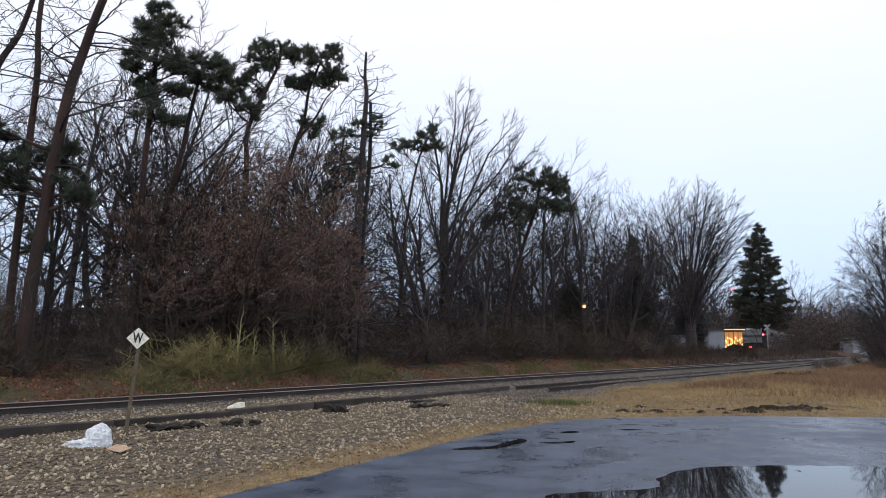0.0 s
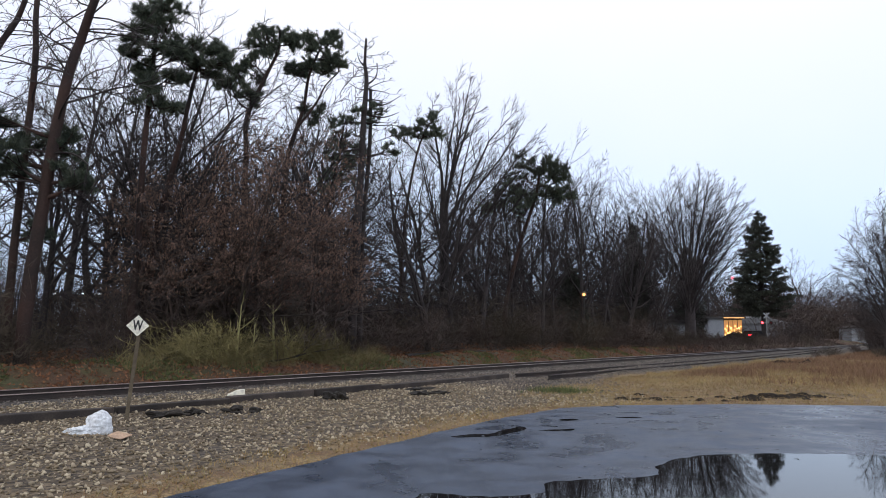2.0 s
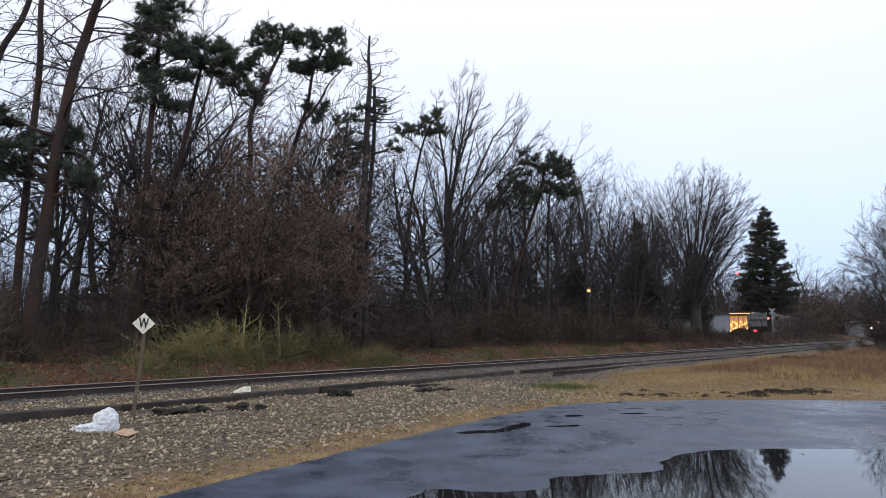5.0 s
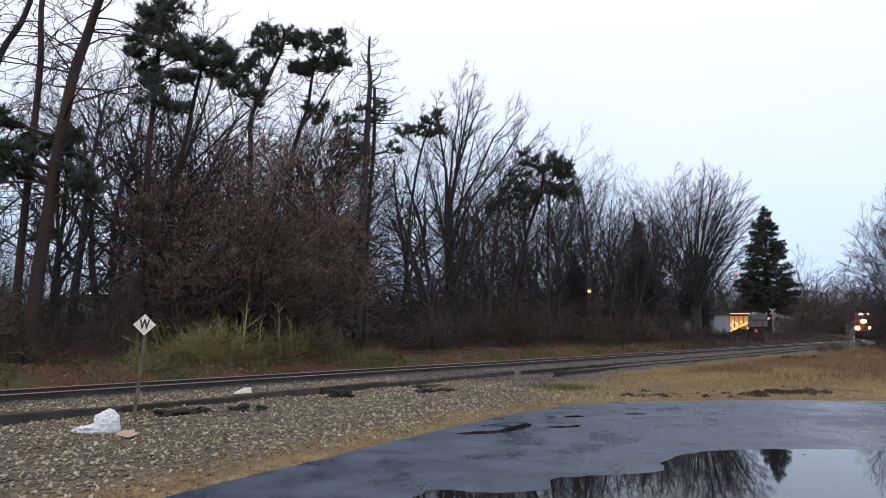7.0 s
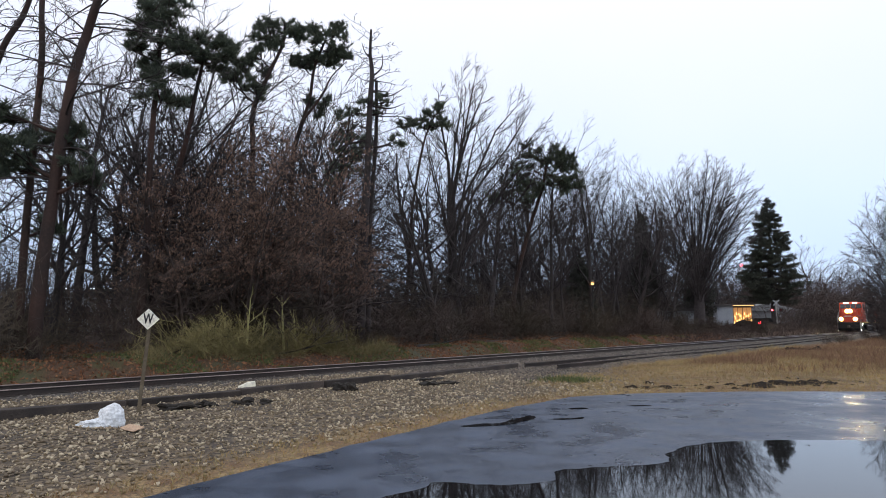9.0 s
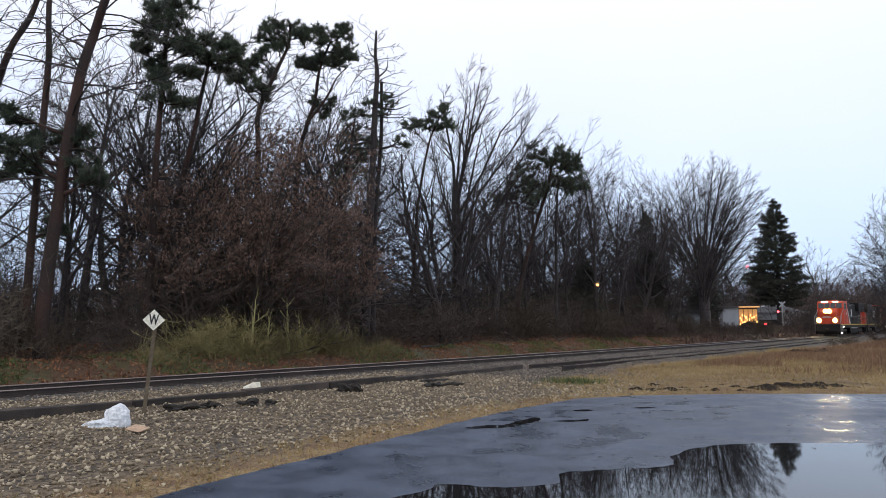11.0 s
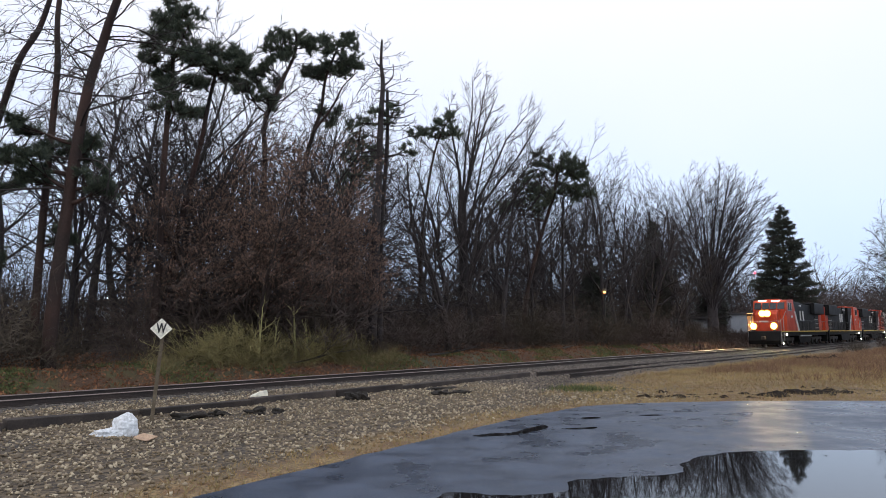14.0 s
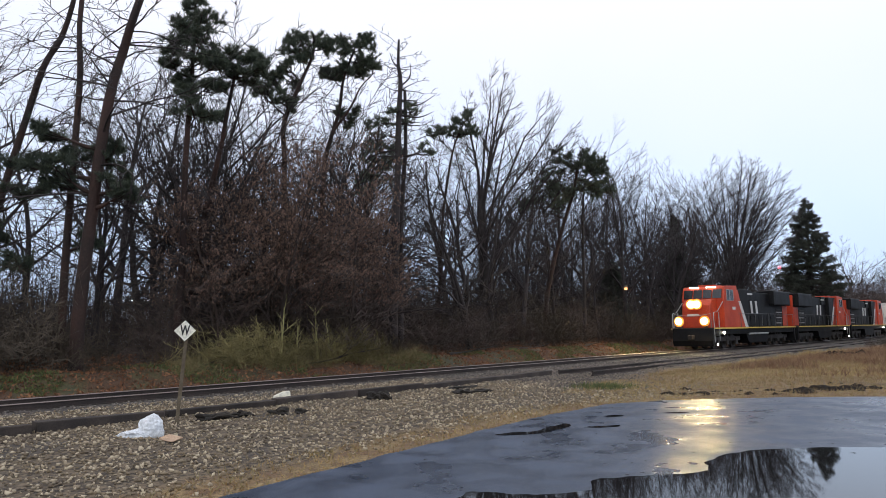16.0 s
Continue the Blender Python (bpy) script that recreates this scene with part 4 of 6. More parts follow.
def crown_tree(name, x, y, trunk_top, trunk_r, centre, radii, limbs, material, seed, label, least, low=-0.2, sub=None, group="", stout=1.0, sprays=16, spray_from=0.3, spray=0.28):
    """Limbs fan from the trunk's upper part to an uneven rounded crown."""
    rnd = random.Random(seed)
    root = tagged(empty(name, pose(x, y, ground_z(x, y))), label, "tree", group)
    sub = sub or [(4, 7, 34, 0.5, 0.03, 0.09, 0.12), (3, 6, 36, 0.55, 0.03, 0.13, 0.12), (1, 4, 36, 0.55, 0.0, 0.14, 0.2)]
    tt = Tubes()
    tt.add([Vector((0, 0, -0.3)), Vector((0.02, 0, 0.4)), Vector((0.05, 0.05, trunk_top * 0.6)), Vector((0, 0, trunk_top))], [trunk_r * 1.35, trunk_r, trunk_r * 0.85, trunk_r * 0.6], 12)
    part("trunk", tt.mesh("trunk", material), None, root)
    tb = Tubes()
    for i in range(limbs):
        a = i * 2.4 + rnd.gauss(0, 0.2)
        u = low + (1 - low) * ((i + 0.5) / limbs)
        w = math.sqrt(max(0, 1 - u * u))
        k = 0.86 + 0.12 * rnd.random()
        e = Vector(centre) + Vector((math.cos(a) * w * radii[0], math.sin(a) * w * radii[1], u * radii[2])) * k
        z0 = trunk_top * (0.38 + 0.60 * (i + rnd.random()) / limbs)
        p0 = Vector((0, 0, z0))
        m1 = p0.lerp(e, 0.33) + Vector((e.x * -0.03, e.y * -0.03, 0.03 * (e - p0).length)) + Vector((rnd.gauss(0, 0.15), rnd.gauss(0, 0.15), 0))
        m2 = p0.lerp(e, 0.68) + Vector((e.x * -0.02, e.y * -0.02, 0.03 * (e - p0).length)) + Vector((rnd.gauss(0, 0.2), rnd.gauss(0, 0.2), 0))
        pts = [p0, p0.lerp(m1, 0.5), m1, m1.lerp(m2, 0.5), m2, m2.lerp(e, 0.5), e]
        r0 = stout * trunk_r * (0.15 + 0.13 * rnd.random()) * (20 / limbs) ** 0.25
        rad = [max(least, r0 * (1 - 0.9 * j / 6)) for j in range(7)]
        tb.add(pts, rad, 5)
        ln = (e - p0).length
        for c in range(sprays):
            v = spray_from + (0.99 - spray_from) * (c + rnd.random()) / sprays
            j = min(5, int(v * 6))
            q = pts[j].lerp(pts[j + 1], v * 6 - j)
            d = turned((pts[j + 1] - pts[j]).normalized(), radians(22 + 26 * rnd.random()), rnd.random() * 6.28)
            grow(tb, q, d, ln * spray * (1.25 - 0.75 * v) * (0.7 + 0.5 * rnd.random()), max(least, rad[j] * 0.55), 0 if c % 2 else 1, sub, rnd, least)
    part("crown", tb.mesh("crown", material), None, root)
    return root


crown_tree("bare_tree", 0.4, 47.4, 10.5, 0.36, (1.9, 0, 13.5), (4.8, 4.0, 5.7), 13, bark_dark, 91, "large bare forked tree above the wood", 0.013, -0.1, stout=1.35, sprays=11)
crown_tree("round_tree", 27.9, 77.2, 6.2, 0.62, (0.9, 0, 12.9), (6.3, 6.3, 6.7), 66, bark_grey, 95, "large bare broad-crowned tree with many fine branches", 0.014, -0.66, stout=1.0, sprays=18, spray_from=0.4, spray=0.22)
slim = bare_mesh("bare_tree", SLENDER, 17, 0.2, bark_grey, 97, 0.0, 0.9)
for x, y, k, a in ((12.3, 60.5, 1.0, 10), (14.2, 62.5, 0.9, 80), (16.2, 65.0, 0.86, 150), (18.6, 68, 0.8, 220), (20.5, 73, 0.75, 290), (10.2, 60, 0.9, 45)):
    standing("bare_tree", slim, x, y, k, a, "slender bare tree with upright branches", "tree", "slender trees of the wood")


def spruce(x, y, height, width, seed, label, foot=0.2, fill=1.0):
    """Whorls of drooping boughs with upturned tips, uneven in length, above a bare foot."""
    rnd, rng = random.Random(seed), np.random.default_rng(seed)
    root = tagged(empty("spruce_tree", pose(x, y, ground_z(x, y))), label, "tree")
    tb, tip, lean = Tubes(), [], []
    tb.add([Vector((0, 0, -0.2)), Vector((0.1, 0, height * 0.5)), Vector((0, 0, height))], [height * 0.018, height * 0.011, 0.03], 8)
    z = height * foot
    while z < height * 0.985:
        u = (z / height - foot) / (1 - foot)
        w = width * min(1.0, 0.62 + 1.9 * u) * (1 - u) ** 0.72
        for i in range(10 if u < 0.85 else 6):
            a = rnd.random() * 6.28
            ln = max(0.25, w * (0.55 + 0.6 * rnd.random()))
            out = Vector((math.cos(a), math.sin(a), 0))
            p0 = Vector((0, 0, z + rnd.gauss(0, 0.15)))
            p1 = p0 + out * ln * 0.55 + Vector((0, 0, -0.16 * ln))
            p2 = p0 + out * ln + Vector((0, 0, -0.12 * ln + 0.15))
            tb.add([p0, p1, p2], [0.05, 0.03, 0.012], 3)
            for c in range(int((5 + 7 * ln) * fill)):
                f = 0.2 + 0.8 * math.sqrt(rnd.random())
                q = p0.lerp(p1, f / 0.55) if f < 0.55 else p1.lerp(p2, (f - 0.55) / 0.45)
                q = q + Vector((-out.y, out.x, 0)) * rnd.gauss(0, 0.16 * ln * (1.1 - f) + 0.06) + Vector((0, 0, -abs(rnd.gauss(0, 0.16))))
                tip.append(tuple(q))
                lean.append((out.x * 0.8, out.y * 0.8, -0.55))
        z += height * 0.014 + 0.06
    part("trunk", tb.mesh("trunk", bark_dark), None, root)
    part("crown", tri_mesh("crown", tufts(rng, tip, 8, 0.42, 0.07, lean), needles_dark), None, root)


spruce(53.3, 114.2, 21.6, 5.9, 77, "dark conical spruce beside the crossing", 0.22)
spruce(30.9, 86.0, 12.0, 2.8, 78, "dark evergreen behind a broad bare tree", 0.12, 0.2)
spruce(20.4, 72.0, 12.5, 1.9, 79, "slim dark evergreen among bare trees", 0.2, 0.5)
spruce(11.2, 58.5, 6.2, 1.6, 80, "small dark evergreen under the bare trees", 0.05)

# small spreading trees with clinging dead leaves at the wood's edge
for x, y, hgt, seed in ((-9.9, 29.3, 8.6, 81), (-8.6, 29.4, 9.8, 82), (-7.2, 30.6, 9.4, 83), (-10.7, 28.6, 7.2, 84), (-6.1, 31.7, 8.4, 85), (-9.2, 30.2, 8.8, 86), (-5.2, 32.8, 7.2, 87), (-7.9, 30.4, 6.4, 88)):
    rnd, rng = random.Random(seed), np.random.default_rng(seed)
    root = tagged(empty("russet_tree", pose(x, y, ground_z(x, y))), "small spreading tree with clinging dull russet leaves", "tree", "russet trees at the wood's edge")
    tb = Tubes()
    for k in range(3):
        a = rnd.random() * 6.28
        grow(tb, Vector((0, 0, -0.2)), Vector((math.cos(a) * 0.2, math.sin(a) * 0.2, 1)).normalized(), hgt * (0.72 + 0.25 * rnd.random()), 0.075, 0,
             [(7, 13, 52, 0.42, 0.0, 0.07, 0.12), (5, 8, 46, 0.5, -0.03, 0.13, 0.15), (3, 5, 42, 0.55, -0.08, 0.16, 0.15), (2, 2, 36, 0.6, -0.12, 0.16, 0.2)], rnd, 0.009)
    part("trunk", tb.mesh("trunk", twig_red), None, root)
    tips = np.array([tuple(p) for p in tb.v[::2] if p.z > hgt * 0.34])
    tips = tips[rng.random(len(tips)) < 0.62]
    part("leaves", tri_mesh("leaves", blades(tips + rng.normal(0, 0.07, tips.shape), rng, 4, 0.10, 0.034, -0.9, 0.6), leaf_rust), None, root)

# pale saplings and straw-coloured brush on the bank
rnd = random.Random(31)
for x, y, h in ((-8.1, 28.4, 2.3), (-6.95, 30.0, 2.5), (-7.7, 29.1, 1.6), (-6.5, 30.4, 1.8)):
    tb = Tubes()
    grow(tb, Vector((0, 0, -0.1)), Vector((rnd.gauss(0, 0.04), 0, 1)), h, 0.068, 0, [(5, 6, 40, 0.4, 0.03, 0.04, 0.3), (3, 4, 40, 0.5, 0.03, 0.12, 0.2), (2, 2, 40, 0.5, 0, 0.15, 0.2)], rnd)
    standing("sapling", tb.mesh("sapling", bark_green), x, y, 1.0, 0, "pale yellow-green sapling stem on the bank", "sapling", "saplings on the bank")
straw_bush = bush_mesh("straw_bush", [(4, 6, 48, 0.6, -0.04, 0.22, 0.15), (3, 6, 50, 0.6, -0.03, 0.25, 0.15), (1, 2, 38, 0.6, 0.0, 0.2, 0.2)], 13, 1.25, 0.6, twig_straw, 33, 0.012)
for i in range(26):
    p = track_point(-10.0 + 8.5 * rnd.random(), 4.2 + 1.9 * rnd.random())
    standing("straw_bush", straw_bush, p.x, p.y, 0.75 + 0.65 * rnd.random(), rnd.random() * 360, "straw-coloured tangle of dry stems on the bank", "shrub", "dry brush on the bank")

xy, s, o, rng = scatter(9000, -30, 42, 4.8, 8.5, 23)
z = np.array([ground_z(x, y) for x, y in xy]) + 0.1 + 3.4 * rng.random(len(xy)) ** 1.7
v = blades(np.stack([xy[:, 0], xy[:, 1], z], 1), rng, 1, 1.3, 0.017, 0.2, 1.0)
tagged(new("tangled_stems", tri_mesh("tangled_stems", v, twig_tan)), "tan tangle of thin dead stems on the bank", "stems", kind="stuff")

# the wood goes on, too far in to tell its stems apart
rng = np.random.default_rng(21)
xy, s, o, rng = scatter(9000, -95, 190, 58, 80, 21)
c = np.stack([xy[:, 0], xy[:, 1], [ground_z(x, y) - 0.1 for x, y in xy]], 1)
v = blades(c, rng, 1, 6.5, 0.22, 4.0, 0.5)
tagged(new("far_wood", tri_mesh("far_wood", v, bark_grey)), "far dark mass of bare wood", "wood", kind="stuff")

xy, s, o, rng = scatter(30000, -22, 62, 8.5, 32, 22)
z = np.array([ground_z(x, y) for x, y in xy]) + 0.1 + 6.5 * rng.random(len(xy)) ** 1.9
v = blades(np.stack([xy[:, 0], xy[:, 1], z], 1), rng, 1, 1.5, 0.034, 0.35, 1.0)
tagged(new("tangled_twigs", tri_mesh("tangled_twigs", v, bark_grey)), "tangle of fine twigs inside the wood", "twigs", kind="stuff")

# fallen logs and broken limbs on the bank
log_spec = [(5, 4, 50, 0.4, 0.0, 0.08, 0.3), (3, 3, 45, 0.5, 0.0, 0.15, 0.2)]
for s, o, ln, a, r in ((-8.5, 5.0, 4.2, 20, 0.07), (-6, 4.4, 3.4, -15, 0.05), (-11, 4.8, 3.0, 35, 0.05), (-3.5, 4.7, 3.6, 10, 0.06), (3.5, 5.0, 4.5, 5, 0.10), (10, 5.3, 5.0, 8, 0.12), (-13, 5.3, 2.8, 160, 0.05), (17, 4.9, 3.5, 12, 0.1)):
    tb = Tubes()
    p = track_point(s, o)
    ang = math.radians(track_turn + a)
    grow(tb, Vector((0, 0, r * 0.6)), Vector((math.cos(ang), math.sin(ang), 0.03)), ln, r, 0, log_spec, rnd)
    standing("fallen_log", tb.mesh("fallen_log", twig_tan if a > 8 else bark_dark), p.x, p.y, 1, 0, "fallen dead limb lying on the bank", "log", "fallen limbs on the bank")

# woods that close the view behind the big tree and the crossing
for i in range(26):
    p = track_point(58 + 3.6 * i, 26 + 12 * rnd.random())
    standing("thicket", thicket_me[i % 3], p.x, p.y, 1.5 + 0.8 * rnd.random(), rnd.random() * 360, "dense leafless thicket under the trees", "shrub", "undergrowth of the wood")
    if i % 2:
        p = track_point(56 + 3.8 * i, 24 + 18 * rnd.random())
        standing("bare_tree", forest_me[i % 6], p.x, p.y, 0.95 + 0.3 * rnd.random(), rnd.random() * 360, "tall bare leafless tree in the wood", "tree", "bare trees of the wood")
for x, y, k in ((20.5, 71.5, 0.9), (22.0, 75.0, 0.85), (23.0, 80.0, 0.9), (25.0, 84.0, 0.8)):
    standing("bare_tree", slim, x, y, k, 70 * k * x, "slender bare tree with upright branches", "tree", "slender trees of the wood")

for i in range(15):
    p = track_point(112 + 3.3 * i, 6.5 + 9 * rnd.random())
    standing("thicket", thicket_me[1], p.x, p.y, 1.5 + 0.8 * rnd.random(), rnd.random() * 360, "brown leafless brush beside the railway", "shrub", "far brush along the railway")

# right-hand wood behind the field, and far brush along the line
for x, y, hgt, w, sd in ((39.0, 59, 13.0, 4.6, 1), (42.5, 61, 15.5, 5.2, 2), (36.4, 56.5, 10.5, 3.8, 3)):
    crown_tree("bare_tree", x, y, hgt * 0.35, 0.028 * hgt, (0, 0, hgt * 0.6), (w, w, hgt * 0.42), 26, bark_dark, 110 + sd, "dense bare tree beyond the rough field", 0.014, -0.7, group="trees beyond the field")
for i in range(44):
    x = 31.5 + 22 * rnd.random()
    y = 48 + 0.35 * (x - 34) + 12 * rnd.random()
    if (Vector((x, y - 31.06, 0))).dot(ASIDE) > -7.5 or x < 0.69 * y:
        continue
    standing("thicket" if i % 2 else "shrub", thicket_me[i % 3] if i % 2 else brush_me[i % 4], x, y, 0.5 + 0.5 * rnd.random(), rnd.random() * 360, "leafless brush beyond the rough field", "shrub", "brush beyond the field")
for i in range(78):
    s = 126 + 110 * rnd.random()
    p = track_point(s, (6 + 34 * rnd.random()) if i % 3 else -(6 + 22 * rnd.random()))
    standing("thicket" if i % 4 else "bare_tree", thicket_me[i % 3] if i % 4 else forest_me[i % 6], p.x, p.y, (1.6 + 1.0 * rnd.random()) if i % 4 else 1.3, rnd.random() * 360, "far leafless brush along the railway", "shrub", "far brush along the railway")
for i in range(16):
    p = track_point(30 + 26 * rnd.random(), -(8.5 + 6 * rnd.random()))
    standing("weed_clump", brush_me[i % 4], p.x, p.y, 0.25 + 0.2 * rnd.random(), rnd.random() * 360, "low dry weeds on the rough field", "weeds", "weeds on the field")

for i in range(26):
    y = 62 + 22 * rnd.random()
    x = y * (0.631 + 0.045 * (i + rnd.random()) / 26)
    standing("thicket", thicket_me[i % 3], x, y, 0.62 + 0.3 * rnd.random(), rnd.random() * 360, "leafless brush beyond the rough field", "shrub", "brush beyond the field")
for i in range(14):
    p = track_point(86 + 2.0 * i, 5.0 + 4 * rnd.random())
    standing("thicket", thicket_me[1 + i % 2], p.x, p.y, 0.35 + 0.35 * rnd.random(), rnd.random() * 360, "brown leafless brush beside the railway", "shrub", "far brush along the railway")
for o0, o1, seed in ((9, 44, 30), (-44, -9, 31)):
    xy, s, o, rng = scatter(7000, 128, 210, o0, o1, seed)
    v = blades(np.stack([xy[:, 0], xy[:, 1], [ground_z(x, y) + 2.5 * rng.random() for x, y in xy]], 1), rng, 1, 4.2, 0.13, 1.4, 0.8)
    tagged(new("far_brush", tri_mesh("far_brush", v, twig_tan)), "far brown tangle of bare brush along the line", "brush", kind="stuff")
xy, s, o, rng = scatter(15000, 34, 116, 2.6, 13, 29)
v = blades(np.stack([xy[:, 0], xy[:, 1], [ground_z(x, y) for x, y in xy]], 1), rng, 1, 0.75, 0.05, 0.9, 0.8)
tagged(new("dead_weeds", tri_mesh("dead_weeds", v, twig_red)), "dark dead weeds on the far bank", "weeds", kind="stuff")

# ---- the train ----
paint_red = mat("paint_red", (0.62, 0.080, 0.026), 0.4, second=(0.44, 0.048, 0.022), scale=0.8, fine=14, bump=0.05, spec=0.3)
paint_black = mat("paint_black", (0.006, 0.0065, 0.008), 0.5, second=(0.012, 0.0115, 0.0115), scale=0.8, fine=14, bump=0.05, spec=0.15)
paint_white = mat("paint_white", (0.72, 0.72, 0.70), 0.5, second=(0.60, 0.59, 0.56), scale=1.0, fine=14, bump=0.05)
paint_yellow = plain("paint_yellow", (0.75, 0.52, 0.10), 0.5)
steel_dark = mat("steel_dark", (0.018, 0.017, 0.016), 0.6, 0.3, second=(0.06, 0.05, 0.045), scale=2, fine=20)
rail_white = plain("handrail_white", (0.36, 0.36, 0.35), 0.5)
handrail_grey = plain("handrail_grey", (0.10, 0.10, 0.10), 0.5)
cab_glass = plain("cab_glass", (0.02, 0.022, 0.026), 0.06, 0.0, 0.8)
lamp_main = glow("headlight_glow", (1.0, 0.72, 0.32), 380.0)
# two fading emission colours for discs that imitate the lamps' halo
halo_inner = glow("halo_inner_glow", (1.0, 0.48, 0.10), 3.0)
halo_outer = glow("halo_outer_glow", (1.0, 0.36, 0.06), 0.9)
lamp_small = glow("marker_glow", (1.0, 0.95, 0.8), 9.0)
lamp_step = glow("step_lamp_glow", (1.0, 0.92, 0.72), 14.0)


def tube_part(name, runs, r, material, parent, sides=5, label=""):
    tb = Tubes()
    for run in runs:
        tb.add([Vector(p) for p in run], [r] * len(run), sides)
    return part(name, tb.mesh(name, material), None, parent, label)


wheel_me = None


def wheelset(parent, x, r):
    global wheel_me
    if wheel_me is None:
        bm = drum(0.07, -0.75, 0.75, "Y", 8)
        for y in (-0.75, 0.62):
            other = drum(r, y, y + 0.13, "Y", 24)
            tmp = bpy.data.meshes.new("tmp")
            other.to_mesh(tmp)
            other.free()
            bm.from_mesh(tmp)
            other = drum(r + 0.03, (y + 0.13) if y < 0 else y, (y + 0.16) if y < 0 else y - 0.03, "Y", 24)
            other.to_mesh(tmp)
            other.free()
            bm.from_mesh(tmp)
        for a in range(4):
            add_box(bm, -0.3, 0.3, 0.74, 0.77, 0.1 * a - 0.18, 0.1 * a - 0.13)
        wheel_me = bpy.data.meshes.new("wheelset")
        bm.to_mesh(wheel_me)
        bm.free()
        wheel_me.materials.append(steel_dark)
    ob = new("wheelset", wheel_me)
    ob.parent = parent
    ob.matrix_basis = pose(x, 0, r)
    ob["roll_radius"] = r
    return ob


def bogie(parent, x, axles, r=0.5):
    half = (len(axles) - 1) * 0.95 + 0.6
    bm = bmesh.new()
    for y in (-1.02, 0.9):
        add_box(bm, x - half, x + half, y, y + 0.12, 0.55, 0.85)
        for a in axles:
            add_box(bm, x + a - 0.2, x + a + 0.2, y - 0.04, y + 0.16, 0.3, 0.72)
        for a in range(3):
            add_box(bm, x - 0.7 + 0.6 * a, x - 0.5 + 0.6 * a, y - 0.03, y + 0.15, 0.85, 1.05)
    add_box(bm, x - 0.3, x + 0.3, -0.95, 0.95, 0.6, 0.95)
    bmesh.ops.recalc_face_normals(bm, faces=bm.faces)
    ob = part("bogie", bm, steel_dark, parent)
    for a in axles:
        wheelset(ob, x + a, r)
    return ob


def locomotive(label):
    root = tagged(empty("locomotive"), label, "locomotive", "locomotives of the train")
    L = 18.9
    part("underframe", box(-L + 0.5, -0.5, -1.35, 1.35, 1.02, 1.42, 0.02), paint_black, root)
    part("walkway", box(-L + 0.3, -0.35, -1.5, 1.5, 1.42, 1.49), steel_dark, root)
    for y in (-1.5, 1.5):
        part("sill_stripe", box(-L + 0.3, -0.35, y - 0.012, y + 0.012, 1.40, 1.50), paint_yellow, root, "yellow-white stripe along the sill")
    # low nose, with a sloping front
    nose = prism([(-0.95, 1.49), (-1.15, 3.05), (-1.55, 3.42), (-2.9, 3.55), (-2.9, 1.49)], -0.98, 0.98, 0.06)
    nose_ob = part("nose", nose, paint_red, root, "red painted nose")
    part("door", box(-1.0, -0.93, 0.25, 0.8, 1.6, 2.7, 0.01), paint_red, nose_ob)
    part("brow_stripe", box(-1.32, -1.02, -0.6, 0.6, 2.35, 2.45), paint_white, nose_ob, "white marking on the nose")
    cab = part("cab", prism([(-2.35, 1.49), (-2.35, 3.45), (-2.62, 4.28), (-2.8, 4.42), (-5.0, 4.5), (-5.0, 1.49)], -1.5, 1.5, 0.05), paint_red, root, "red painted driver's cab")
    for y0, y1 in ((-1.35, -0.72), (-0.64, -0.04), (0.04, 0.64), (0.72, 1.35)):
        bm = bmesh.new()
        vs = [bm.verts.new(q) for q in ((-2.355, y0, 3.55), (-2.355, y1, 3.55), (-2.555, y1, 4.17), (-2.555, y0, 4.17))]
        bm.faces.new(vs)
        e = bmesh.ops.extrude_face_region(bm, geom=list(bm.faces))
        bmesh.ops.translate(bm, verts=[g for g in e["geom"] if isinstance(g, bmesh.types.BMVert)], vec=(0.045, 0, 0.012))
        bmesh.ops.recalc_face_normals(bm, faces=bm.faces)
        part("windscreen", bm, cab_glass, cab, "dark windscreen pane")
    for y in (-1.5, 1.5):
        for x0, x1 in ((-4.15, -3.55), (-3.45, -2.95)):
            w = part("side_window", box(x0, x1, y - 0.02, y + 0.02, 3.42, 4.12, 0.008), cab_glass, cab, "dark side window")
            part("frame", hull_frame(x0, x1, y, 3.42, 4.12), rail_white, w)
        part("number_bar", box(-4.5, -3.9, y - 0.012, y + 0.012, 2.75, 2.95), paint_white, cab, "pale bar of small lettering")
    part("roof_hatch", box(-4.6, -3.2, -0.6, 0.6, 4.45, 4.56, 0.03), paint_red, cab)
    for y in (-0.95, 0.25):
        part("number_board", box(-2.62, -2.50, y, y + 0.65, 4.31, 4.39), lamp_small, cab, "lit number board as a plain bar")
    # long hood
    hood = part("hood", box(-L + 0.75, -5.0, -0.98, 0.98, 1.49, 4.2, 0.06), paint_black, root, "black painted engine hood")
    part("equipment_cabinet", box(-7.6, -5.0, -1.35, 1.35, 1.49, 4.3, 0.05), paint_black, root)
    part("radiator", box(-L + 1.0, -13.6, -1.4, 1.4, 3.25, 4.42, 0.08), paint_black, root, "flared black radiator section")
    part("hood_end", box(-L + 0.62, -L + 0.78, -0.99, 0.99, 1.49, 4.22, 0.03), paint_red, root, "red painted hood end")
    for y in (-1.0, 1.0):
        part("end_panel", box(-L + 0.76, -L + 2.0, y - 0.012, y + 0.012, 1.55, 3.2), paint_red, hood, "red painted panel")
    for i in range(3):
        part("roof_fan", drum(0.55, 4.42, 4.52, "Z", 20), steel_dark, root).location = (-15.0 - 1.25 * i, 0, 0)
